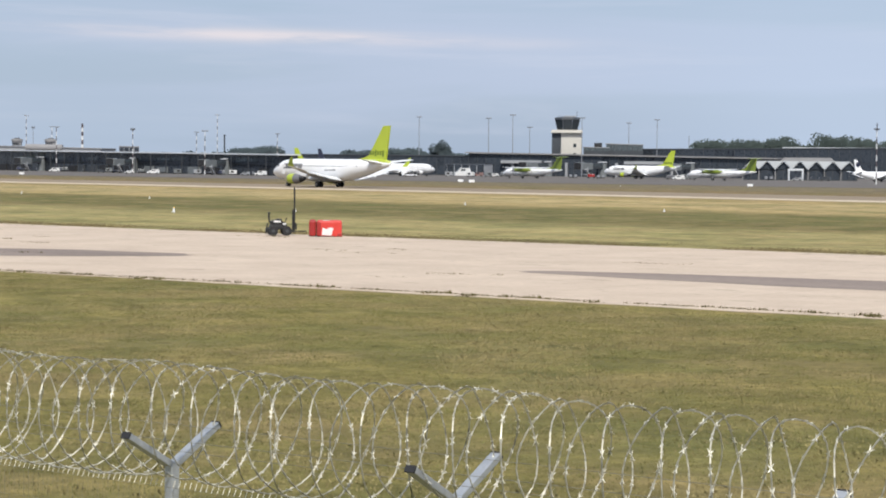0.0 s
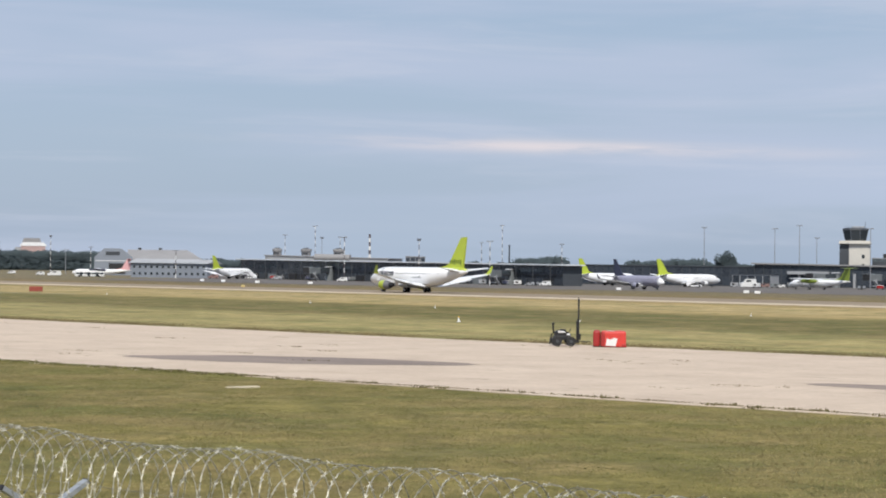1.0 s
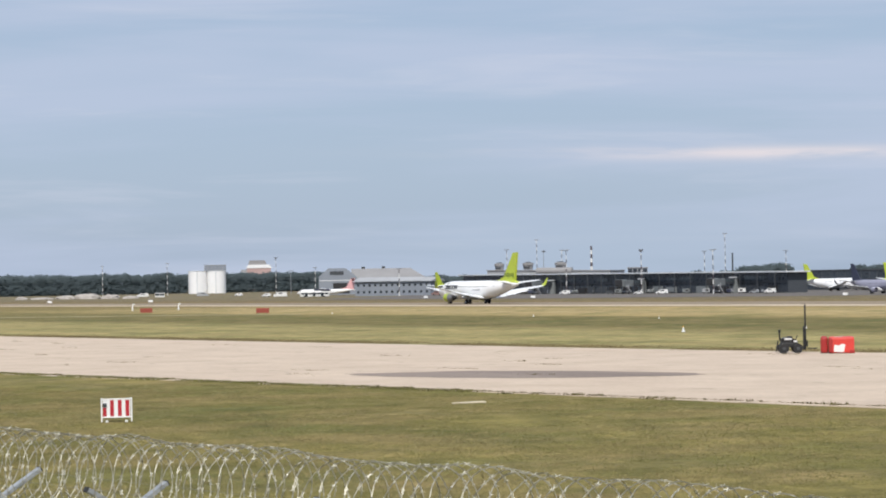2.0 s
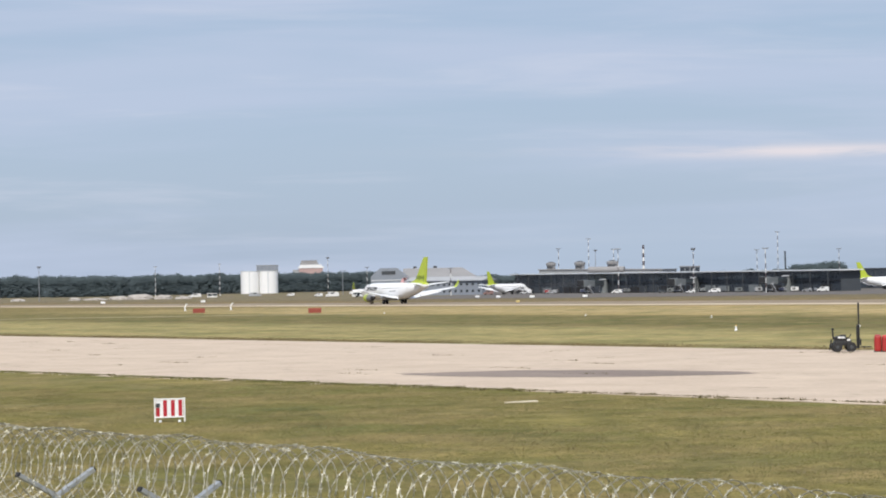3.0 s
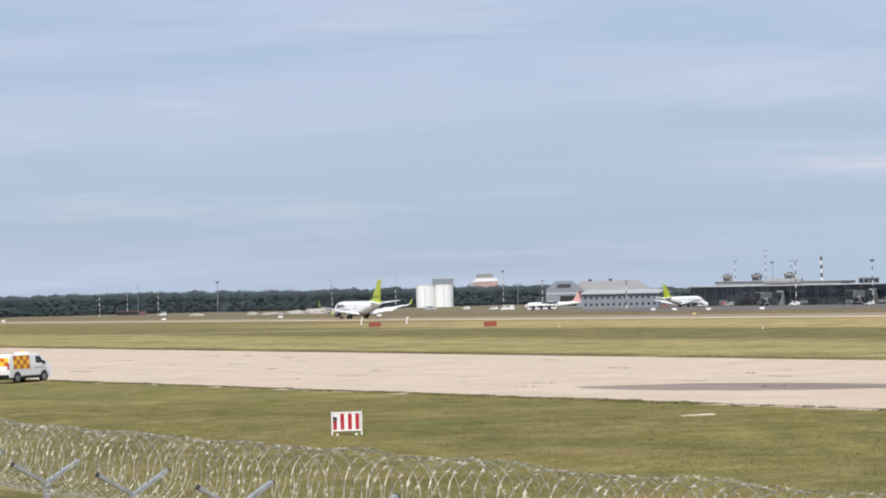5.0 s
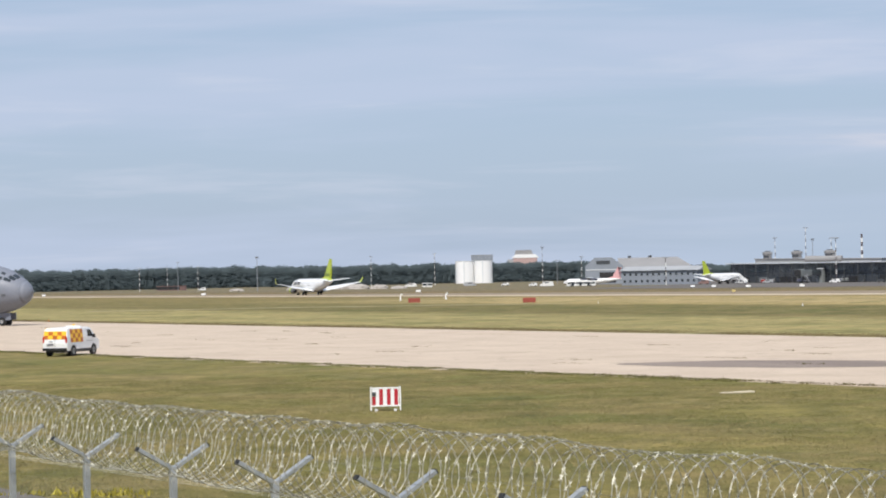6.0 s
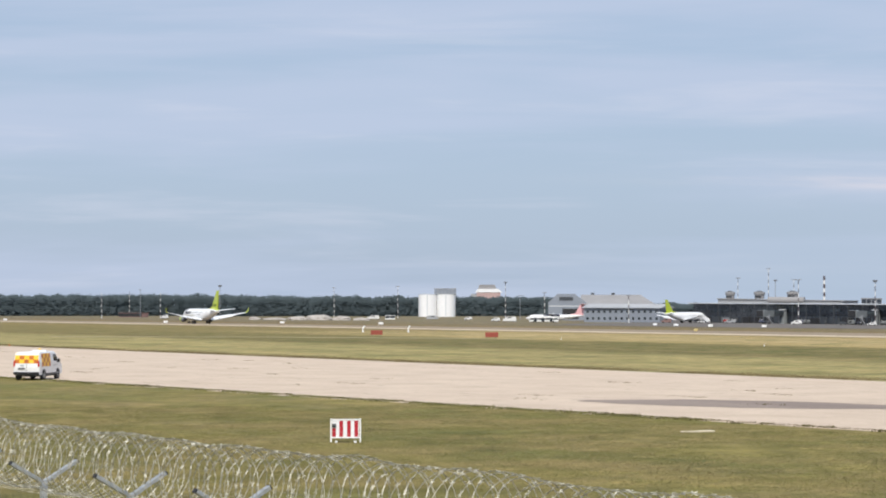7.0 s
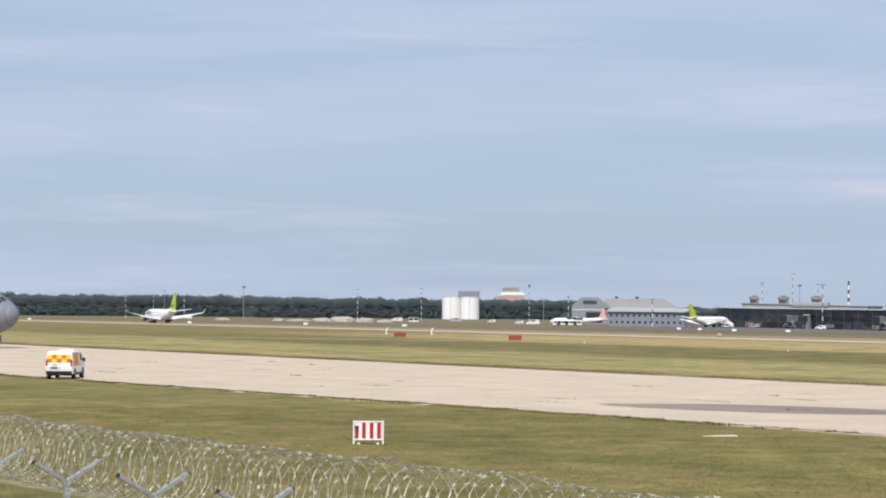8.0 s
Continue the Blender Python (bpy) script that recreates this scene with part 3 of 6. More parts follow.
def build_fence():
    fence = empty("security_fence")
    tagged(fence, "galvanised security fence topped with coiled razor wire", "fence")
    k0, k1 = -17, 6
    first, step = Vector((-1.87, 15.68)), Vector((1.96, -1.548))
    u = step.normalized()
    nrm = Vector((-u.y, u.x))
    top = 2.98
    rz = math.degrees(math.atan2(u.y, u.x))
    post_bm = bmesh.new()
    box(post_bm, (0, 0, top / 2 - 0.35), (0.075, 0.075, top + 0.7), 0.008)
    arm_bm = bmesh.new()
    box(arm_bm, (0, 0, 0.24), (0.075, 0.045, 0.46), 0.005)
    cap_bm = B((0, 0, 0.475), (0.078, 0.048, 0.012))
    post = arm = None
    cap = part("arm_end", cap_bm, DARK, fence)
    for k in range(k0, k1 + 1):
        p = first + step * k
        m = pose(p.x, p.y, 0, 0, 0, rz + 0.6 * math.sin(k * 3.1))
        if post is None:
            post = part("post", post_bm, GALV, fence, m=m)
            q = post
        else:
            q = again(post, m, fence)
        for s in (1, -1):
            am = pose(0, 0.03 * s, top - 0.02, -60 * s, 0, 0)
            if arm is None:
                arm = part("arm", arm_bm, GALV, q, m=am)
            else:
                again(arm, am, q)
            if cap.parent is fence:
                cap.parent, cap.matrix_basis = q, am
            else:
                again(cap, am, q)
    # welded mesh panels with free wire ends along the top
    verts, faces = [], []

    def rod(a, b, r):
        a, b = Vector(a), Vector(b)
        d = (b - a).normalized()
        s = d.cross(Vector((0.3, 0.2, 0.93) if abs(d.z) < 0.9 else (1, 0, 0))).normalized()
        t = d.cross(s)
        i = len(verts)
        for c in (a, b):
            for j in range(3):
                verts.append(c + r * (s * math.cos(j * 2.0944) + t * math.sin(j * 2.0944)))
        faces.extend([(i, i + 1, i + 4, i + 3), (i + 1, i + 2, i + 5, i + 4), (i + 2, i, i + 3, i + 5)])
    L = step.length
    z_m = 2.80
    for k in range(k0, k1):
        p = first + step * k - nrm * 0.05
        for i in range(46):
            q = p + u * (0.06 + i * (L - 0.12) / 45)
            rod((q.x, q.y, 0.05), (q.x, q.y, z_m - 0.01), 0.001)
        for j in range(14):
            z = 0.1 + j * (z_m - 0.1) / 13
            a, b = p, p + u * L
            rod((a.x, a.y, z), (b.x, b.y, z), 0.0014)
    tagged(joined("mesh_panel", verts, faces, WIRE, fence, "welded wire mesh"), kind="stuff")
    verts, faces = [], []
    for k in range(k0, k1):
        p = first + step * k - nrm * 0.05
        for i in range(46):
            q = p + u * (0.06 + i * (L - 0.12) / 45)
            rod((q.x, q.y, z_m), (q.x + 0.016, q.y + 0.005, z_m + 0.05), 0.0026)
    tagged(joined("wire_end", verts, faces, TAPE, fence, "free wire ends along the mesh top"), kind="stuff")
    # strands that carry the coil
    for off, z in ((0.33, 3.18), (-0.33, 3.18), (0.0, 3.05)):
        a, b = first + step * k0 + nrm * off, first + step * k1 + nrm * off
        part("carrier_strand", T((a.x, a.y, z), (b.x, b.y, z), 0.0022, seg=5), WIRE, fence)
    # concertina coil of barbed tape: neighbouring loops meet at clips and lean by turns
    length = L * (k1 - k0)
    for pitch, rad, seed in ((0.185, 0.390, 1),):
        verts, faces = [], []
        rng = random.Random(seed)
        per = 30
        along, walked = [], 0.0
        while walked < length:
            along.append(walked)
            walked += pitch * (0.78 + 0.22 * min(1.0, walked / (length * 0.75))) / per
        n = len(along)
        pts = []
        for i, s in enumerate(along):
            ph = 2 * math.pi * i / per
            r = rad * (1.03 + 0.07 * noise.noise(Vector((s * 1.3, 5, seed))) + 0.03 * noise.noise(Vector((s * 6.0, 2, seed))))
            sag = 0.075 * noise.noise(Vector((s * 0.45, 0, 2))) - 0.03 * abs(math.sin(math.pi * s / L))
            sx = s + 0.05 * math.sin(2.5 * ph) * (0.8 + 0.5 * noise.noise(Vector((s * 1.7, 3, 1)))) + 0.10 * noise.noise(Vector((s * 1.9, 9, seed)))
            p = first + step * k0 + u * sx + nrm * (r * math.cos(ph))
            pts.append(Vector((p.x, p.y, 3.27 + sag + r * math.sin(ph))))
        for i in range(n - 1):
            rod(pts[i], pts[i + 1], 0.0054)
        coil = tagged(joined("razor_coil", verts, faces, CORE, fence, "coiled razor wire"), kind="stuff")
        verts, faces = [], []
        i = 0.0
        while i < n - 2:
            j = int(i)
            c = pts[j].lerp(pts[j + 1], i - j)
            d = (pts[j + 1] - pts[j]).normalized()
            side = d.cross(Vector((rng.uniform(-1, 1), rng.uniform(-1, 1), rng.uniform(-1, 1)))).normalized()
            up = d.cross(side)
            a, w = rng.uniform(0.026, 0.04), rng.uniform(0.016, 0.024)
            q = len(verts)
            verts.extend([c - d * a + side * w, c - d * 0.008, c + d * a + side * w * 0.9, c + d * 0.012 + up * 0.004,
                          c + d * a - side * w, c + d * 0.008 - up * 0.004, c - d * a - side * w])
            faces.extend([(q, q + 1, q + 3), (q + 1, q + 2, q + 3), (q + 1, q + 4, q + 5), (q + 1, q + 5, q + 6)])
            i += rng.uniform(1.0, 2.0)
        tagged(joined("barb", verts, faces, TAPE, coil, "pressed steel barbs"), kind="stuff")


build_ground()
build_fence()

# ---- aircraft ----
def hull(stations, seg=28):
    """A fuselage from stations (y, half width, z low, z high)."""
    bm = bmesh.new()
    secs = []
    for y, w, lo, hi in stations:
        c, h = (lo + hi) / 2, (hi - lo) / 2
        secs.append([(w * math.cos(a), y, c + h * math.sin(a)) for a in (2 * math.pi * i / seg for i in range(seg))])
    return loft(bm, secs)


def foil(bm, root, tip, mid=None):
    """A wing from sections (x, y of the leading edge, z, chord, thickness)."""
    secs = []
    for x, y, z, c, t in ([root, mid, tip] if mid else [root, tip]):
        prof = ((0, 0), (-0.04, 0.55), (-0.25, 1.0), (-0.6, 0.62), (-1, 0.05), (-1, -0.05), (-0.6, -0.3), (-0.25, -0.55), (-0.04, -0.4))
        secs.append([(x, y + c * py, z + t * 0.5 * pz + 0.075 * c * (py + 0.4)) for py, pz in prof])
    return loft(bm, secs)


def fin_mesh(pts, half, taper=0.35):
    """An upright fin: outline in y, z; thicker at its foot."""
    bm = bmesh.new()
    z0, z1 = min(p[1] for p in pts), max(p[1] for p in pts)
    wd = lambda z: half * (1 - (1 - taper) * (z - z0) / (z1 - z0))
    return loft(bm, [[(-wd(z), y, z) for y, z in pts], [(wd(z), y, z) for y, z in pts]])


def wheel_set(parent, name, pts, r, w, strut_top, strut_r=0.09):
    gear = part(name, T((0, 0, strut_top), (0, 0, r), strut_r * 1.3, strut_r, 8), METAL_G, parent, m=pose(*pts, 0))
    for s in (-1, 1):
        tyre = T((s * w * 0.75 - w * 0.35, 0, r), (s * w * 0.75 + w * 0.35, 0, r), r, seg=16)
        bmesh.ops.bevel(tyre, geom=[e for e in tyre.edges if abs(e.verts[0].co.x - e.verts[1].co.x) < 1e-6], offset=r * 0.15, segments=1, affect="EDGES")
        t = part("tyre", tyre, RUBBER, gear)
        part("hub", T((s * w * 1.12 - 0.02, 0, r), (s * w * 1.12 + 0.02, 0, r), r * 0.45, seg=10), METAL_G, gear)
    return gear


def bars(parent, name, side, y0, y1, z, h, n, mat, x_of, seed=1, label=""):
    """Plain bars in place of lettering, on the curved side of a hull."""
    rng = random.Random(seed)
    bm = bmesh.new()
    w = (y1 - y0) / n
    for i in range(n):
        hh = h * rng.choice((0.6, 0.62, 1.0, 0.65))
        a, b = y0 + i * w + w * 0.12, y0 + (i + 1) * w - w * 0.12
        vs = [bm.verts.new((side * x_of(zz), yy, zz)) for yy, zz in ((a, z), (b, z), (b, z + hh / 2), (b, z + hh), (a, z + hh), (a, z + hh / 2))]
        bm.faces.new(vs[:3] + vs[5:]), bm.faces.new(vs[2:6])
    r = bmesh.ops.extrude_face_region(bm, geom=list(bm.faces))
    for v in r["geom"]:
        if isinstance(v, bmesh.types.BMVert):
            v.co.x += side * 0.015
    return part(name, bm, mat, parent, label)


def airliner(label, paint, tailpaint, enginepaint, k=1.0, length=31.0, winglets=True, nosepaint=None, marks=True, group=""):
    """A twin-engined jet of the 737's build; its main wheels stand at the origin and it points along +y."""
    jet = tagged(empty("airliner"), label, "airplane", group)
    cz, w = 3.12, 1.88
    n, t = length * 0.487, -length * 0.513
    st = [(n, 0.05, 2.55, 2.65), (n - 0.25, 0.42, 2.2, 3.05), (n - 0.8, 0.82, 1.85, 3.5), (n - 1.6, 1.2, 1.58, 3.95), (n - 2.4, 1.45, 1.4, 4.45),
          (n - 3.4, 1.68, 1.27, 4.85), (n - 5.0, 1.84, 1.17, 5.08), (n - 6.5, w, 1.14, 5.13), (0, w, 1.14, 5.13), (-4.6, w, 1.16, 5.13), (-7.5, 1.72, 1.6, 5.12),
          (-10.5, 1.35, 2.35, 5.06), (-13.0, 0.85, 3.15, 4.92), (t + 1.0, 0.48, 3.75, 4.75), (t, 0.16, 4.2, 4.55)]
    body = part("fuselage", hull(st), paint, jet, smooth=True)
    x_of = lambda z: w * math.sqrt(max(0.05, 1 - ((z - cz) / 2.0) ** 2)) + 0.004
    if nosepaint:
        st2 = [(y + 0.02, ww * 1.012, lo - 0.012, hi + 0.012) for y, ww, lo, hi in st[:5]]
        part("nose_cone", hull(st2), nosepaint, jet, smooth=True)
    # cockpit windows
    for s in (-1, 1):
        bm = bmesh.new()
        for y, z, x in ((n - 1.95, 3.78, 0.35), (n - 2.25, 3.82, 0.85), (n - 2.75, 3.86, 1.22)):
            box(bm, (s * x, y, z), (0.42, 0.36, 0.42), 0.05, Matrix())
        part("cockpit_window", bm, GLASS, body)
    for s in (-1, 1):
        bm = bmesh.new()
        i = 0
        y = n - 6.0
        while y > -8.8:
            box(bm, (s * (x_of(3.75) - (0.02 if y > -4.6 else 0.02 + (-4.6 - y) * 0.06)), y, 3.75), (0.05, 0.24, 0.34))
            y -= 0.52
        tagged(part("cabin_windows", bm, PRINT, body, "row of small dark cabin windows"), kind="stuff")
        for y in (n - 4.6,):
            part("cabin_door", B((s * (x_of(3.2) - (0.06 if y > 0 else 0.28)), y, 3.2), (0.06, 0.85, 1.8), 0.02), paint, body)
    # wings
    for s in (-1, 1):
        bm = foil(bmesh.new(), (s * 1.2, 3.6, 1.75, 7.4, 0.95), (s * 14.2, -4.2, 3.75, 1.6, 0.18), (s * 4.9, 0.85, 2.2, 4.7, 0.5))
        wing = part("wing", bm, WINGGREY, jet, smooth=False)
        part("flap_fairing", T((s * 6.2, -3.4, 2.15), (s * 6.2, -5.9, 1.9), 0.2, 0.05, 8), WINGGREY, wing)
        part("flap_fairing", T((s * 9.0, -3.8, 2.6), (s * 9.0, -6.0, 2.4), 0.17, 0.05, 8), WINGGREY, wing)
        if winglets:
            bm = bmesh.new()
            secs = []
            for x, y, z, c, th in ((14.1, -4.15, 3.74, 1.65, 0.16), (14.5, -4.5, 4.0, 1.4, 0.13), (14.7, -4.95, 4.45, 1.05, 0.1), (14.9, -5.7, 5.45, 0.45, 0.05)):
                secs.append([(s * (x + th * 0.5), y - c * 0.3, z), (s * x, y, z), (s * (x - th * 0.5), y - c * 0.3, z), (s * x, y - c, z)])
            part("winglet", loft(bm, secs), tailpaint, wing)
            # added outer skin in deeper lime, the winglet's shaded look put in as colour
            outer = [[(p[0][0] + s * 0.012, p[0][1], p[0][2]), (p[1][0] + s * 0.008, p[1][1] - 0.02, p[1][2]), (p[3][0] + s * 0.008, p[3][1] + 0.02, p[3][2])] for p in secs[1:]]
            part("winglet_panel", loft(bmesh.new(), outer), LIME_M if tailpaint is LIME else tailpaint, wing)
        # flaps set for the roll, seen from behind as a pale drooping edge
        for x0, y0, z0, x1, y1, z1, c0, c1 in ((1.7, -3.6, 1.74, 4.7, -3.55, 2.1, 1.5, 1.25), (5.0, -3.55, 2.14, 10.2, -4.4, 3.02, 1.2, 0.85)):
            sec = lambda x, y, z, c: [(s * x, y, z + 0.1), (s * x, y - c * 0.5, z - c * 0.12), (s * x, y - c, z - c * 0.36), (s * x, y - c * 0.45, z - c * 0.26), (s * x, y, z - 0.06)]
            part("flap", loft(bmesh.new(), [sec(x0, y0, z0, c0), sec(x1, y1, z1, c1)]), WINGGREY, wing)
        # engine
        e0, e1 = 5.4, 2.3
        prof = ((e0, 0.78), (e0 + 0.1, 0.86), (e0 - 0.1, 0.93), (e0 - 0.8, 1.02), (e0 - 1.6, 1.01))
        ring = lambda y, q: [(s * 4.83 + q * math.cos(a), y, 1.5 + q * 0.94 * math.sin(a)) for a in (2 * math.pi * i / 20 for i in range(20))]
        eng = part("engine", loft(bmesh.new(), [ring(y, q) for y, q in prof], cap=False), enginepaint, jet, smooth=True)
        # rear of the cowl in dark grey: the wing's shadow on it, painted
        aft = ((e0 - 1.6, 1.008), (e0 - 2.1, 0.98), (e1 + 0.4, 0.82), (e1, 0.7))
        part("aft_cowl", loft(bmesh.new(), [ring(y, q) for y, q in aft], cap=False), PRINT, eng, smooth=True)
        part("intake", T((s * 4.83, e0 - 0.45, 1.5), (s * 4.83, e0 - 0.5, 1.5), 0.86, seg=20), DARK, eng)
        part("spinner", T((s * 4.83, e0 - 0.5, 1.5), (s * 4.83, e0 - 0.05, 1.5), 0.3, 0.03, 12), METAL_G, eng)
        part("exhaust", T((s * 4.83, e1 + 0.3, 1.5), (s * 4.83, e1 - 0.9, 1.55), 0.6, 0.32, 16), DARK, eng)
        part("pylon", P([(e0 - 1.0, 2.3), (e0 - 2.2, 2.75), (e1 - 2.2, 2.3), (e1 - 1.2, 1.95), (e1, 2.0)], "x", s * 4.83 - 0.16, s * 4.83 + 0.16), paint, eng)
        bm = foil(bmesh.new(), (s * 0.4, t + 5.0, 4.45, 3.3, 0.3), (s * 6.3, t + 1.75, 5.1, 1.2, 0.1))
        part("tailplane", bm, WINGGREY, jet)
    fin = part("fin", fin_mesh([(t + 9.0, 4.95), (t + 6.6, 5.45), (t + 5.5, 5.85), (t + 2.05, 11.1), (t + 0.25, 11.15), (t + 1.35, 5.2), (t + 1.3, 4.75)], 0.26), tailpaint, jet)
    part("tail_fairing", hull([(t + 8.0, 0.06, 4.9, 5.1), (t + 5.6, 0.3, 4.6, 5.35), (t + 2.0, 0.55, 4.1, 5.22), (t + 0.3, 0.25, 4.2, 4.85)], 14), tailpaint, jet, smooth=True)
    part("belly_fairing", hull([(5.4, 0.3, 1.1, 1.6), (4.0, 1.75, 0.95, 2.0), (0, 1.98, 0.9, 2.2), (-2.4, 1.9, 0.95, 2.1), (-4.6, 0.4, 1.2, 1.7)], 16), OFFWHITE, jet, smooth=True)
    if marks:
        for s in (-1, 1):
            bars(jet, "lettering_bars", s, n - 9.6, n - 4.6, 3.3, 1.5, 9, FRAME_D, lambda z: x_of(z) + 0.012, 3, "dark lettering shown as plain bars")
            bars(jet, "small_lettering_bars", s, -3.5, -0.5, 3.0, 0.28, 8, PRINT, lambda z: x_of(z) + 0.012, 5, "small dark lettering shown as plain bars")
            bm = bmesh.new()
            for i in range(6):
                y = t + 1.9 + i * 0.62
                z = 5.7 if i != 0 else 5.62
                box(bm, (s * (0.235 + 0.0), y, z + 0.55), (0.06, 0.42, 0.75 + 0.35 * (i % 3 == 0)), 0.02)
            part("fin_lettering_bars", bm, LIME_D, fin, "dark green lettering shown as plain bars")
    wheel_set(jet, "nose_gear", (0, n - 4.0), 0.36, 0.36, 1.6, 0.08)
    for s in (-1, 1):
        wheel_set(jet, "main_gear", (s * 2.62, 0), 0.53, 0.62, 2.2, 0.12)
    if k != 1.0:
        jet.scale = (k, k, k)
    return jet


def turboprop(label, paint, tailpaint, nacelle, length=30.0, tail=8.3, span=28.4, group="", tee=True):
    """A high-wing twin turboprop with a T-tail."""
    jet = tagged(empty("turboprop_airliner"), label, "airplane", group)
    n, t, w, lo, hi = length * 0.46, -length * 0.54, 1.35, 1.0, 3.75
    st = [(n, 0.05, 1.8, 1.95), (n - 0.4, 0.5, 1.45, 2.35), (n - 1.2, 0.95, 1.15, 2.95), (n - 2.4, 1.25, 1.03, 3.55), (n - 4.0, w, lo, hi), (-4.5, w, lo, hi),
          (-9.0, 1.1, 1.7, hi), (-12.5, 0.6, 2.5, 3.7), (t, 0.12, 3.1, 3.5)]
    body = part("fuselage", hull(st, 24), paint, jet, smooth=True)
    for s in (-1, 1):
        part("cockpit_window", B((s * 0.72, n - 1.75, 2.95), (0.6, 0.55, 0.4), 0.05), GLASS, body)
        bm = bmesh.new()
        for i in range(24):
            box(bm, (s * (w - 0.02), n - 5.4 - i * 0.75, 2.6), (0.06, 0.28, 0.36))
        tagged(part("cabin_windows", bm, PRINT, body, "row of small dark cabin windows"), kind="stuff")
        part("wing", foil(bmesh.new(), (s * 0.2, 1.9, 3.95, 2.9, 0.42), (s * span / 2, 1.2, 4.15, 1.4, 0.16)), WINGGREY, jet)
        nac = part("engine_nacelle", hull([(4.4, 0.25, 2.9, 3.5), (3.6, 0.5, 2.6, 3.85), (1.5, 0.6, 2.4, 4.1), (-2.5, 0.5, 2.5, 3.9), (-4.2, 0.1, 3.1, 3.4)], 16), nacelle, jet, smooth=True)
        nac.location.x = s * 4.1
        part("propeller_hub", T((0, 4.4, 3.2), (0, 5.0, 3.2), 0.28, 0.05, 12), METAL_G, nac)
        for i in range(6):
            bm = B((0, 0, 1.0), (0.24, 0.06, 1.9), 0.02, pose(0, 4.6, 3.2, 0, 60 * i + 12, 0))
            part("propeller_blade", bm, BLACKP, nac)
        wheel_set(jet, "main_gear", (s * 4.1, 0), 0.5, 0.5, 2.6, 0.11)
        z = tail - 0.15 if tee else 4.2
        part("tailplane", foil(bmesh.new(), (s * 0.05, t + 1.9, z, 2.0, 0.25), (s * 4.2, t + 1.2, z + 0.1, 1.1, 0.12)), tailpaint, jet)
    part("fin", fin_mesh([(t + 8.0, 3.65), (t + 4.6, 4.5), (t + 2.0, tail), (t - 0.1, tail), (t + 0.6, 3.4)], 0.24, 0.5), tailpaint, jet)
    wheel_set(jet, "nose_gear", (0, n - 3.2), 0.32, 0.3, 1.5, 0.07)
    return jet


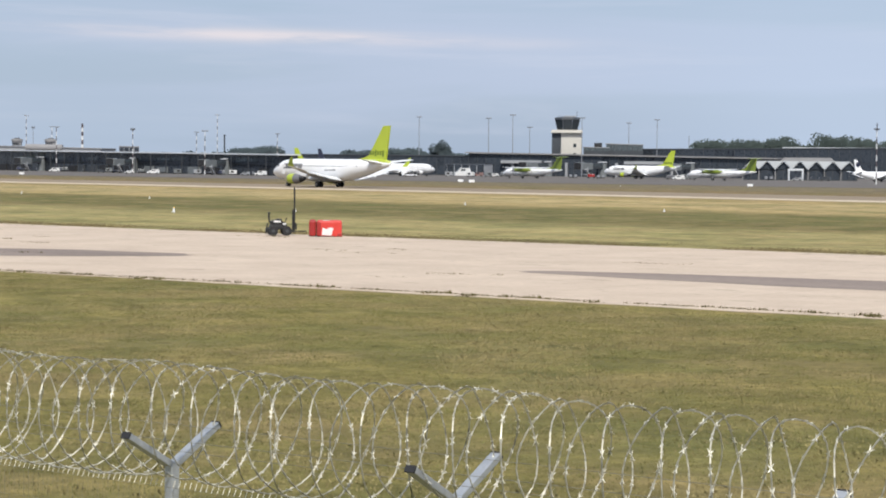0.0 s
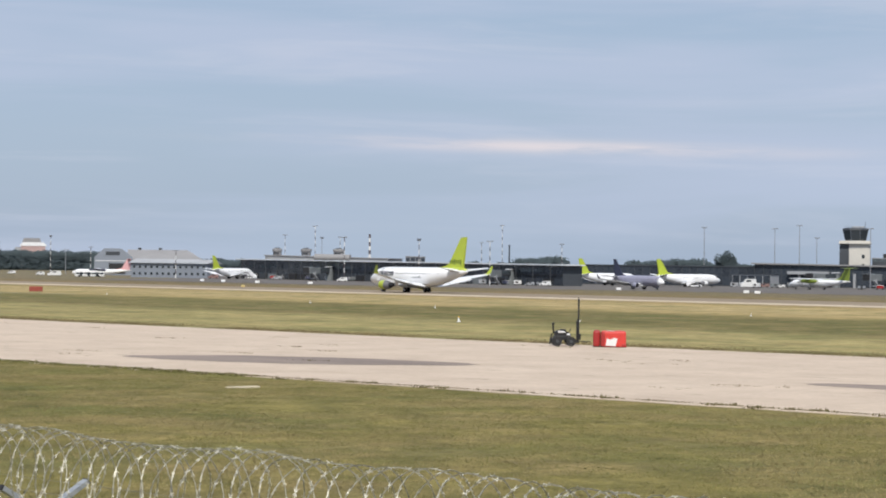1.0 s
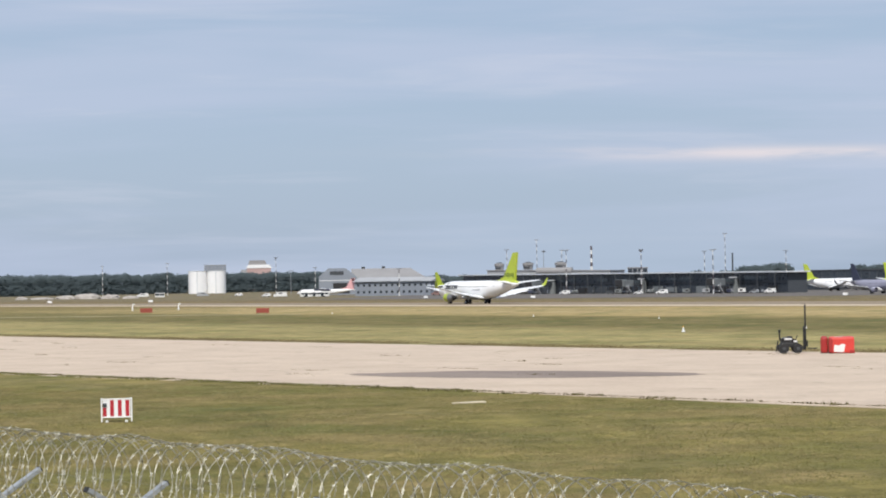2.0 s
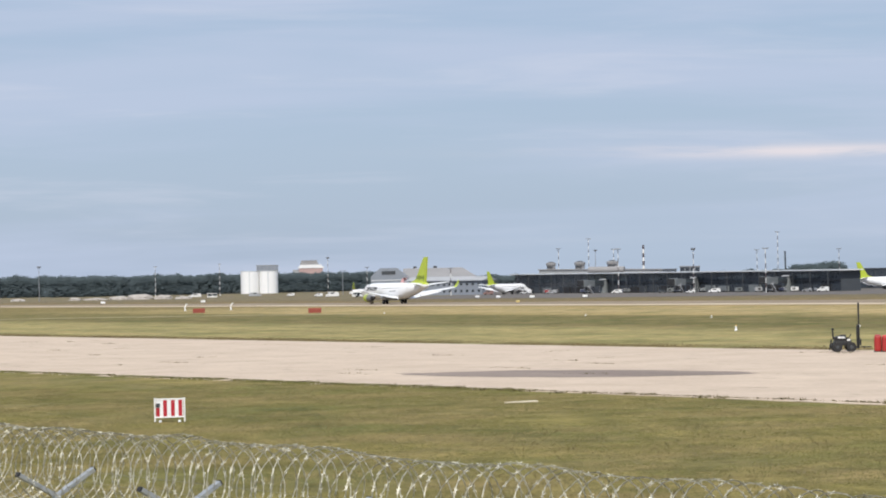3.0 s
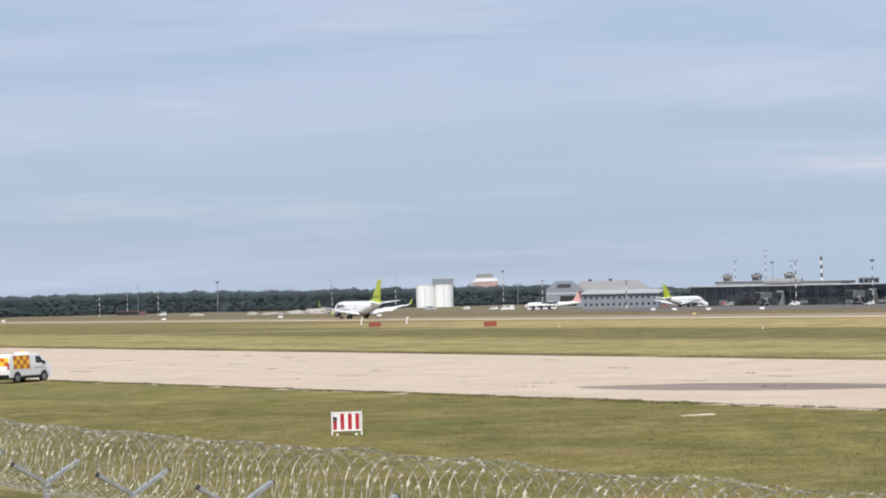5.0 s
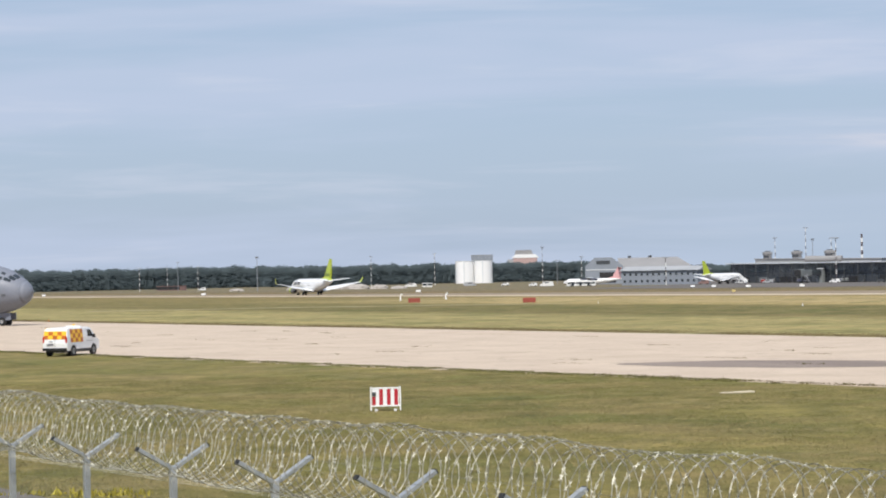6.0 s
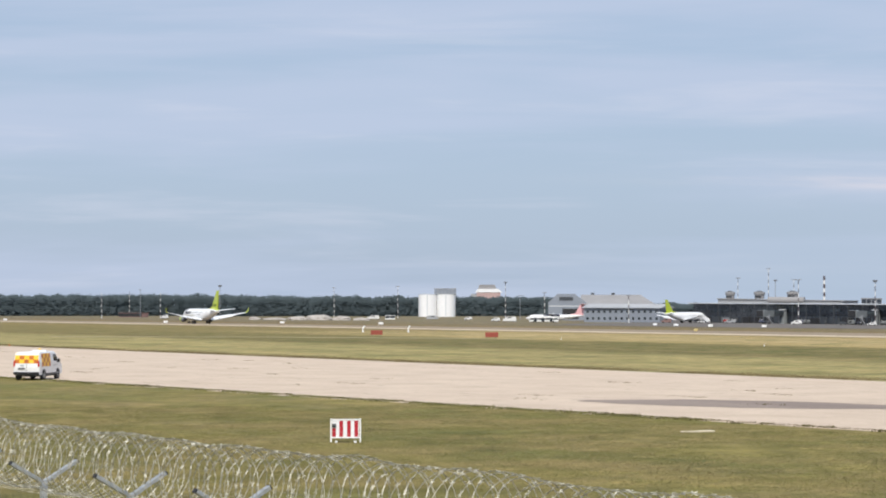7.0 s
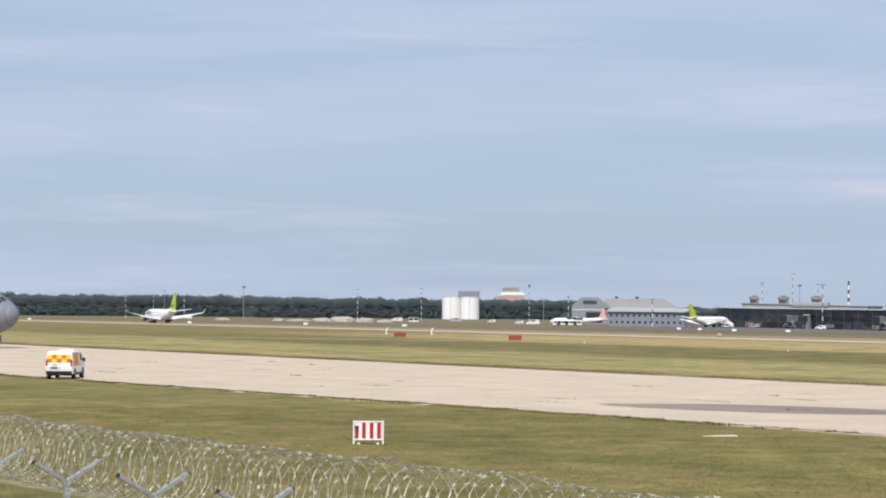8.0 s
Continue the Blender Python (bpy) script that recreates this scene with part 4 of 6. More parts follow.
def cargo_jet():
    """A large four-engined military freighter; its nose wheels stand at the origin and it points along +y."""
    jet = tagged(empty("military_cargo_plane"), "large matt grey military cargo plane standing on the taxiway", "airplane")
    st = [(3.95, 0.05, 4.1, 4.25), (3.8, 0.55, 3.6, 4.7), (3.4, 1.15, 3.05, 5.2), (2.7, 1.75, 2.5, 5.78), (1.65, 2.35, 2.0, 6.5), (0.2, 2.85, 1.6, 7.15),
          (-1.8, 3.2, 1.25, 7.65), (-4.5, 3.4, 1.05, 7.9), (-9, 3.42, 1.0, 7.95), (-31, 3.42, 1.0, 7.95), (-38, 2.9, 2.6, 7.9), (-45, 1.6, 5.0, 7.6), (-49, 0.5, 6.5, 7.4)]
    body = part("fuselage", hull(st, 40), CGREY, jet, smooth=True)
    part("radome", hull([(3.97, 0.06, 4.09, 4.26), (3.82, 0.57, 3.58, 4.72), (3.42, 1.17, 3.03, 5.22), (3.0, 1.51, 2.70, 5.56)], 40), CGREY, jet, "smooth grey nose radome", smooth=True)

    def skin(y, a):
        """A point of the skin at station y and angle a round the hull."""
        for (y0, w0, l0, h0), (y1, w1, l1, h1) in zip(st, st[1:]):
            if y <= y0 and y >= y1:
                f = (y0 - y) / (y0 - y1)
                w, l, h = w0 + f * (w1 - w0), l0 + f * (l1 - l0), h0 + f * (h1 - h0)
                return Vector((w * math.cos(a), y, (l + h) / 2 + (h - l) / 2 * math.sin(a)))

    def panel(name, ya, yb, a0, a1, mat, lift=0.045, label=""):
        bm = bmesh.new()
        c = Vector((0, 0, 4.3))
        p = [skin(ya, radians(a0)), skin(ya, radians(a1)), skin(yb, radians(a1)), skin(yb, radians(a0))]
        q = [v + (v - Vector((0, v.y - 1.2, 4.2))).normalized() * lift for v in p]
        loft(bm, [q, [v - (v - Vector((0, v.y, 4.2))).normalized() * 0.08 for v in p]])
        return part(name, bm, mat, body, label)
    for s in (0, 1):
        m = (lambda a: a) if s == 0 else (lambda a: 180 - a)
        panel("cockpit_window", 2.45, 1.8, m(64), m(84), GLASS)
        panel("cockpit_window", 2.3, 1.6, m(47), m(61), GLASS)
        panel("cockpit_window", 1.95, 1.15, m(34), m(45), GLASS)
        panel("cockpit_window", 0.95, 0.5, m(34), m(43), GLASS)
        panel("eyebrow_window", 1.0, 0.55, m(54), m(62), GLASS)
        panel("inspection_panel", 0.75, 0.1, m(3), m(15), CGREY_D)
        panel("inspection_panel", 1.6, 1.1, m(-14), m(-8), CGREY_D)
        panel("flag_patch", 0.3, -0.5, m(28), m(37), PINK, label="small faded flag as a plain patch")
    panel("crew_door", -0.6, -1.6, 150, 184, CGREY_D, label="darker grey crew door")
    gear = wheel_set(jet, "nose_gear", (0, 0), 0.52, 0.75, 1.9, 0.16)
    part("gear_door", B((0.62, 0.3, 1.15), (0.06, 1.8, 0.9), 0.02), CGREY, jet)
    part("gear_door", B((-0.62, 0.3, 1.15), (0.06, 1.8, 0.9), 0.02), CGREY, jet)
    for s in (-1, 1):
        part("gear_pod", hull([(-18, 0.2, 1.2, 2.2), (-20, 1.0, 0.7, 3.0), (-30, 1.0, 0.7, 3.0), (-33, 0.2, 1.4, 2.4)], 16), CGREY, jet, smooth=True).location.x = s * 3.6
        for y in (-22, -26):
            wheel_set(jet, "main_gear", (s * 3.9, y), 0.6, 0.8, 1.4, 0.2)
        part("wing", foil(bmesh.new(), (s * 1.5, -12.5, 8.0, 12.0, 1.4), (s * 25.5, -25, 6.6, 3.0, 0.3)), CGREY, jet)
        for x, y in ((8.5, -12.5), (15.5, -16.2)):
            part("engine", T((s * x, y, 4.9), (s * x, y - 5.2, 4.9), 1.35, 0.9, 18), CGREY, jet)
        part("tailplane", foil(bmesh.new(), (s * 0.2, -48, 16.6, 6.0, 0.6), (s * 9.8, -52.5, 16.2, 2.6, 0.3)), CGREY, jet)
    part("fin", fin_mesh([(-36, 7.8), (-40, 8.6), (-46.5, 16.7), (-53.5, 16.8), (-49, 7.2)], 0.5), CGREY, jet)
    return jet


def stairs_truck(label, m):
    """Passenger steps on a small chassis."""
    t = tagged(empty("boarding_stairs", m), label, "boarding stairs")
    part("chassis", B((0, 0, 0.6), (2.2, 6.0, 0.5), 0.05), WHITE, t)
    part("flight", P([(-3.2, 0.9), (-2.2, 0.9), (3.0, 3.4), (3.0, 3.0)], "x", -0.8, 0.8), OFFWHITE, t)
    for s in (-1, 1):
        part("side_panel", P([(-3.0, 1.0), (3.0, 3.5), (3.0, 4.4), (-3.0, 1.9)], "x", s * 0.82 - 0.03, s * 0.82 + 0.03), WHITE, t)
        for y in (-2, 2):
            part("wheel", T((s * 1.0 - 0.12, y, 0.4), (s * 1.0 + 0.12, y, 0.4), 0.4, seg=12), RUBBER, t)
    return t



# ---- vehicles and small things ----
def van_wheel(parent, x, y, r=0.33):
    w = part("wheel", T((-0.11, 0, 0), (0.11, 0, 0), r, seg=18), RUBBER, parent, m=pose(x, y, r))
    s = 1 if x > 0 else -1
    part("rim", T((s * 0.112, 0, 0), (s * 0.125, 0, 0), r * 0.62, seg=14), METAL_G, w)
    for i in range(5):
        part("spoke", B((s * 0.128, 0, r * 0.33), (0.012, 0.05, r * 0.5), 0, pose(0, 0, 0, 72 * i, 0, 0)), DARK, w)
    return w


def follow_me_van():
    """A white panel van in checked livery, pointing along +y; its rear is the side most seen."""
    van = tagged(empty("airfield_van"), "white airfield van with yellow and orange checks", "van")
    prof = [(-2.45, 0.38), (-2.5, 0.9), (-2.47, 1.25), (-2.36, 1.85), (-2.2, 1.97), (1.0, 1.98), (1.25, 1.9), (1.95, 1.28), (2.42, 1.05), (2.5, 0.75), (2.48, 0.38)]
    bm = bmesh.new()
    secs = []
    for x, tuck in ((-0.97, 0.10), (-0.93, 0.02), (-0.8, 0.0), (0.8, 0.0), (0.93, 0.02), (0.97, 0.10)):
        secs.append([(x * (1 - 0.10 * max(0, z - 1.1)), y * (1 - tuck * 0.4), z - (tuck if z > 1.8 else 0)) for y, z in prof])
    loft(bm, secs)
    body = part("body", bm, WHITE, van)
    xs = lambda z: 0.972 * (1 - 0.10 * max(0, z - 1.1))
    # checks over the rear doors and along the load bay
    back = lambda z: float(np.interp(z, (0.9, 1.25, 1.85, 1.97), (-2.5, -2.47, -2.36, -2.2))) - 0.012
    wide = lambda z: 0.90 * (1 - 0.10 * max(0, z - 1.1))
    for r, (z0, z1) in enumerate(((1.18, 1.45), (1.45, 1.72), (1.72, 1.93))):
        for c in range(5):
            f0, f1 = -1 + 0.4 * c, -1 + 0.4 * (c + 1)
            quad = lambda d: [(f0 * wide(z0), back(z0) + d, z0), (f1 * wide(z0), back(z0) + d, z0), (f1 * wide(z1), back(z1) + d, z1), (f0 * wide(z1), back(z1) + d, z1)]
            part("check", loft(bmesh.new(), [quad(0), quad(0.05)]), ORANGE if (r + c) % 2 == 0 and r < 2 else YELLOW, van)
    for s in (-1, 1):
        for r in range(3):
            for c in range(5):
                z0, z1 = 0.95 + 0.305 * r, 0.95 + 0.305 * (r + 1)
                y0, y1 = -1.95 + 0.37 * c, -1.95 + 0.37 * (c + 1)
                quad = lambda d: [(s * (xs(z0) + 0.008 - d), y0, z0), (s * (xs(z0) + 0.008 - d), y1, z0), (s * (xs(z1) + 0.008 - d), y1, z1), (s * (xs(z1) + 0.008 - d), y0, z1)]
                part("check", loft(bmesh.new(), [quad(0), quad(0.05)]), ORANGE if (r + c) % 2 == 0 else YELLOW, van)
        part("side_window", P([(0.62, 1.27), (0.62, 1.78), (1.05, 1.78), (1.62, 1.27)], "x", s * 0.90 - 0.02, s * 0.93 + 0.02), GLASS, van)
        part("door_mirror", B((s * 1.08, 1.35, 1.32), (0.2, 0.14, 0.26), 0.04), BLACKP, van)
        part("sill", B((s * 0.96, 0.05, 0.4), (0.06, 2.3, 0.16), 0.02), BLACKP, van)
        part("wheel_arch", T((s * 0.90, -1.55, 0.36), (s * 0.981, -1.55, 0.36), 0.42, seg=18), DARK, van)
        part("wheel_arch", T((s * 0.90, 1.5, 0.36), (s * 0.981, 1.5, 0.36), 0.42, seg=18), DARK, van)
        part("tail_lamp", B((s * 0.88, -2.46, 1.15), (0.13, 0.08, 0.42), 0.02), LAMPGLASS, van)
        part("side_stripe", B((s * 0.975, 0.9, 1.0), (0.012, 0.9, 0.05)), METAL_G, van)
        part("headlamp", B((s * 0.78, 2.4, 0.92), (0.28, 0.14, 0.2), 0.03), METAL_G, van)
    part("windscreen", P([(1.28, 1.86), (1.92, 1.3), (1.95, 1.32), (1.32, 1.9)], "x", -0.8, 0.8), GLASS, van)
    part("rear_bumper", B((0, -2.5, 0.48), (1.86, 0.16, 0.2), 0.03), BLACKP, van)
    part("number_plate_bar", B((-0.35, -2.515, 0.82), (0.52, 0.03, 0.12)), PRINT, van)
    part("maker_mark", B((-0.3, -2.52, 1.03), (0.3, 0.03, 0.06)), METAL_G, van)
    part("door_seam", B((0.02, -2.5, 1.0), (0.015, 0.02, 1.1)), PRINT, van)
    bar = part("light_bar", B((0, 0.35, 2.02), (1.1, 0.26, 0.1), 0.03), WHITE, van)
    part("beacon", T((0, 0.35, 2.05), (0, 0.35, 2.2), 0.1, 0.07, 12), YELLOW, bar)
    part("underbody", B((0, 0, 0.33), (1.6, 4.5, 0.16)), BLACKP, van)
    wheels = [van_wheel(van, x, y) for x in (-0.88, 0.88) for y in (-1.55, 1.5)]
    return van, wheels


def car(name, label, m, size=(1.9, 4.6, 1.9), mat=None, group="vehicles on the apron"):
    """A small far vehicle: body, cabin glass and wheels."""
    c = tagged(empty(name, m), label, "vehicle", group)
    w, l, h = size
    part("body", P([(-l / 2, 0.3), (-l / 2, h * 0.55), (-l * 0.44, h), (l * 0.18, h), (l * 0.34, h * 0.58), (l / 2, h * 0.5), (l / 2, 0.3)], "x", -w / 2, w / 2), mat or WHITE, c)
    for s in (-1, 1):
        part("side_window", B((s * w * 0.5, l * 0.0, h * 0.77), (0.04, l * 0.3, h * 0.22)), GLASS, c)
        for y in (-0.3, 0.3):
            part("wheel", T((s * w * 0.45 - 0.1, y * l, 0.34), (s * w * 0.45 + 0.1, y * l, 0.34), 0.34, seg=12), RUBBER, c)
    part("windscreen", P([(l * 0.185, h * 0.98), (l * 0.335, h * 0.6), (l * 0.345, h * 0.62), (l * 0.195, h)], "x", -w * 0.42, w * 0.42), GLASS, c)
    return c


def baggage_cart(m, mat, loaded):
    """A low flat cart with a drawbar, end rails and bags on it."""
    c = tagged(empty("baggage_cart", m), "loaded baggage cart standing on the apron" if loaded else "empty baggage cart standing on the apron", "cart", "baggage carts")
    part("deck", B((0, 0, 0.5), (1.5, 3.2, 0.14), 0.02), FRAME_D, c)
    part("drawbar", T((0, 1.6, 0.45), (0, 2.7, 0.3), 0.05, seg=6), FRAME_D, c)
    for y in (-1.5, 1.5):
        part("end_rail", B((0, y, 1.0), (1.4, 0.08, 1.0)), HEADGREY, c)
        for x in (-0.6, 0.6):
            part("wheel", T((x - 0.08, y * 0.75, 0.22), (x + 0.08, y * 0.75, 0.22), 0.22, seg=10), RUBBER, c)
    if loaded:
        part("load", B((0, 0, 1.15), (1.3, 2.6, 1.1), 0.15), mat, c)
        part("cover", B((0, 0, 1.74), (1.45, 2.8, 0.1), 0.03), OFFWHITE, c)
    return c


def power_unit(m, mat):
    """A boxy ground power unit on small wheels, with a louvre and a cable arm."""
    c = tagged(empty("ground_power_unit", m), "boxy ground power unit beside the terminal", "power unit", "ground equipment")
    part("housing", B((0, 0, 1.15), (1.8, 3.0, 1.5), 0.12), mat, c)
    part("cable_arm", T((0, -1.2, 1.9), (0, -2.2, 2.7), 0.06, seg=6), FRAME_D, c)
    for s in (-1, 1):
        part("louvre", B((s * 0.91, 0.3, 1.2), (0.04, 1.2, 0.7)), DARK, c)
        for y in (-1, 1):
            part("wheel", T((s * 0.75 - 0.1, y, 0.3), (s * 0.75 + 0.1, y, 0.3), 0.3, seg=10), RUBBER, c)
    return c


def apron_bus(m):
    """Long low bus: rounded body, window band, doors and wheels."""
    c = tagged(empty("apron_bus", m), "long white apron bus with a dark window band", "bus")
    part("body", B((0, 0, 1.62), (2.9, 14.5, 2.6), 0.25), OFFWHITE, c)
    part("roof_unit", B((0, -1.5, 3.05), (1.8, 4.0, 0.3), 0.1), OFFWHITE, c)
    for s in (-1, 1):
        for i in range(7):
            part("window", B((s * 1.46, -5.9 + 1.95 * i, 1.75), (0.05, 1.7, 0.85)), GLASS, c)
        for y in (-3.6, 0.4, 4.2):
            part("door", B((s * 1.47, y, 1.35), (0.05, 1.3, 1.9)), GLASS, c)
        for y in (-4.6, 5.0):
            part("wheel", T((s * 1.3 - 0.15, y, 0.5), (s * 1.3 + 0.15, y, 0.5), 0.5, seg=16), RUBBER, c)
        part("windscreen", B((0, s * 7.26, 1.95), (2.3, 0.05, 1.3)), GLASS, c)
    return c


def forklift(m):
    f = tagged(empty("mast_forklift", m), "small black forklift with a raised telescopic mast", "forklift")
    part("chassis", B((-0.3, 0, 0.52), (1.1, 0.8, 0.3), 0.06), BLACKP, f)
    part("engine_cover", P([(-0.78, 0.62), (-0.8, 0.92), (-0.55, 1.02), (-0.1, 0.98), (0.22, 0.78), (0.26, 0.62)], "y", -0.38, 0.38), BLACKP, f)
    part("pale_band", P([(-0.62, 0.86), (-0.6, 0.99), (-0.2, 0.97), (-0.1, 0.86)], "y", -0.41, -0.38), OFFWHITE, f)
    part("pale_plate", B((0.08, -0.4, 0.76), (0.2, 0.03, 0.12)), OFFWHITE, f)
    part("seat", B((-0.25, 0, 1.04), (0.36, 0.44, 0.1), 0.04), BLACKP, f)
    part("steering_column", T((0.12, 0, 0.8), (0.28, 0, 1.14), 0.03), BLACKP, f)
    part("rear_post", T((-0.84, 0.1, 0.8), (-0.88, 0.1, 1.42), 0.05, 0.06), BLACKP, f)
    part("rear_lamp", B((-0.87, 0.1, 1.44), (0.17, 0.18, 0.14), 0.03), BLACKP, f)
    part("rear_guard", T((-1.12, -0.2, 0.1), (-1.0, -0.2, 0.82), 0.045), BLACKP, f)
    part("tow_hitch", B((-1.0, -0.1, 0.4), (0.24, 0.3, 0.14), 0.03), BLACKP, f)
    for x in (-0.66, 0.24):
        for s in (-1, 1):
            wh = part("wheel", T((x, s * 0.46 - 0.1, 0.31), (x, s * 0.46 + 0.1, 0.31), 0.31, seg=16), RUBBER, f)
            part("hub", T((x, s * 0.565, 0.31), (x, s * 0.58, 0.31), 0.11, seg=10), FRAME_D, wh)
    for s in (-1, 1):
        part("mast_rail", B((0.72, s * 0.16, 0.95), (0.14, 0.08, 1.5), 0.01), BLACKP, f)
        part("inner_mast", B((0.78, s * 0.07, 1.75), (0.09, 0.05, 2.6), 0.01), BLACKP, f)
        part("fork", B((1.15, s * 0.2, 0.28), (0.8, 0.1, 0.05)), BLACKP, f)
    part("mast_tip", T((0.78, 0, 3.0), (0.78, 0, 3.15), 0.05, 0.02), BLACKP, f)
    part("cross_bar", B((0.72, 0, 1.62), (0.12, 0.44, 0.08)), BLACKP, f)
    part("carriage", B((0.86, 0, 0.6), (0.08, 0.5, 0.4), 0.01), BLACKP, f)
    part("work_lamp", B((0.86, 0.2, 1.62), (0.12, 0.14, 0.14), 0.02), OFFWHITE, f)
    return f


def red_case(m, white=True):
    """A red plastic barrier block, ribbed, with a torn pale panel on the larger one; shade is painted as darker red."""
    c = tagged(empty("red_container", m), "bright red plastic block with a torn pale panel" if white else "narrow red plastic block in a darker, shaded red", "container")
    paint, w = (RED, 1.6) if white else (RED_D, 0.46)
    part("shell", B((0, 0, 0.54), (w, 1.0, 1.04), 0.15), paint, c)
    if white:
        # left end in darker red, its shade given as colour
        part("end_cap", B((-0.68, -0.03, 0.52), (0.28, 1.02, 0.96), 0.12), RED_D, c)
        part("rib", B((0.42, 0, 0.54), (0.1, 1.05, 1.07), 0.12), paint, c)
        part("foot_edge", B((0.66, -0.48, 0.12), (0.3, 0.12, 0.2), 0.04), RED_D, c)
        part("pale_panel", P([(-0.5, 0.12), (0.12, 0.08), (0.24, 0.55), (0.05, 0.62), (-0.2, 0.5), (-0.44, 0.58)], "y", -0.525, -0.48), OFFWHITE, c)
        part("pale_strip", B((-0.2, -0.4, 1.055), (0.5, 0.12, 0.02)), OFFWHITE, c)
    else:
        part("lid", B((0, 0, 1.06), (0.3, 0.6, 0.06), 0.02), paint, c)
    part("skid", B((0, 0, 0.03), (w + 0.04, 0.9, 0.06)), BLACKP, c)
    return c


def striped_sign(m):
    s = tagged(empty("striped_marker_board", m), "white framed board with red vertical stripes", "marker board")
    part("board", B((0, 0, 0.52), (1.02, 0.03, 0.62)), WHITE, s)
    for x in (-0.17, 0.12, 0.40):
        part("stripe", B((x, -0.018, 0.52), (0.14, 0.012, 0.6)), SIGN_RED, s, "deep red stripe")
    part("stripe", B((-0.44, -0.018, 0.38), (0.13, 0.012, 0.34)), SIGN_RED, s)
    part("lamp_box", B((-0.44, -0.03, 0.64), (0.15, 0.08, 0.14), 0.02), FRAME_D, s)
    for z in (0.19, 0.86):
        part("rail", B((0, -0.005, z), (1.16, 0.05, 0.055), 0.01), WHITE, s)
    for x in (-0.555, 0.555):
        part("leg", B((x, -0.005, 0.46), (0.055, 0.05, 0.9), 0.01), WHITE, s)
        part("foot", B((x * 0.65, 0, 0.03), (0.1, 0.5, 0.06), 0.01), OFFWHITE, s)
    return s


def red_board(m):
    b = tagged(empty("runway_sign", m), "long faded red runway sign box", "runway sign", "red runway signs")
    part("cabinet", B((0, 0, 0.62), (2.0, 0.35, 0.8), 0.03), REDORANGE, b)
    part("end_frame", B((1.08, 0, 0.62), (0.14, 0.4, 0.86), 0.02), REDORANGE, b)
    part("panel", B((0, -0.18, 0.62), (1.85, 0.02, 0.66)), REDORANGE, b)
    for x in (-0.7, 0.7):
        part("leg", T((x, 0, 0), (x, 0, 0.25), 0.05), PRINT, b)
    return b


def marker(m, kind):
    if kind == "box":
        b = tagged(empty("apron_sign", m), "small white illuminated sign box on the grass", "sign", "white sign boxes")
        part("cabinet", B((0, 0, 0.55), (1.35, 0.4, 0.62), 0.04), WHITE, b)
        for x in (-0.6, 0.6):
            part("leg", T((x, 0, -0.3), (x, 0, 0.25), 0.06), PRINT, b)
    elif kind == "yellow":
        b = tagged(empty("marker_box", m), "low yellow marker box beside the runway", "marker")
        part("cabinet", B((0, 0, 0.45), (0.8, 0.5, 0.5), 0.12), FADED_Y, b)
        part("foot", B((0, 0, 0.04), (1.2, 0.6, 0.08)), PRINT, b)
    elif kind == "lamp":
        b = tagged(empty("approach_lamp", m), "tall curved white lamp post beside the runway", "lamp post", "curved lamp posts")
        part("foot", T((0, 0, 0), (0, 0, 0.3), 0.22, 0.15, 12), OFFWHITE, b)
        pts = [(0, 0.25), (-0.03, 0.6), (0.0, 0.9), (0.12, 1.15), (0.3, 1.3)]
        bm = bmesh.new()
        for p, q in zip(pts, pts[1:]):
            tube(bm, (p[0], 0, p[1]), (q[0], 0, q[1]), 0.13, 0.12, 8)
        part("stem", bm, WHITE, b)
        part("lamp_head", B((0.32, 0, 1.32), (0.3, 0.24, 0.18), 0.05), OFFWHITE, b)
    else:
        b = tagged(empty("grass_marker", m), "slim orange marker post beside the taxiway" if kind == "orange" else "short white marker post in the grass", "marker post", "white marker posts")
        f = {"capped": 1, "orange": 0.8}.get(kind, 0.62)
        part("cone", T((0, 0, 0), (0, 0, 0.42 * f), 0.12 * f, 0.05 * f, 10), {1: WHITE, 0.8: ORANGE}.get(f, OFFWHITE), b)
        part("base", T((0, 0, 0), (0, 0, 0.05), 0.18 * f, 0.18 * f, 10), OFFWHITE, b)
        part("cap", T((0, 0, 0.42 * f), (0, 0, 0.5 * f), 0.07 * f, 0.05 * f, 10), {"capped": YELLOW, "orange": ORANGE}.get(kind, WHITE), b)
    return b



# ---- masts, buildings, trees ----
BAND = material("dark_mast_band", (0.085, 0.065, 0.07), 0.6, vary=0.15)


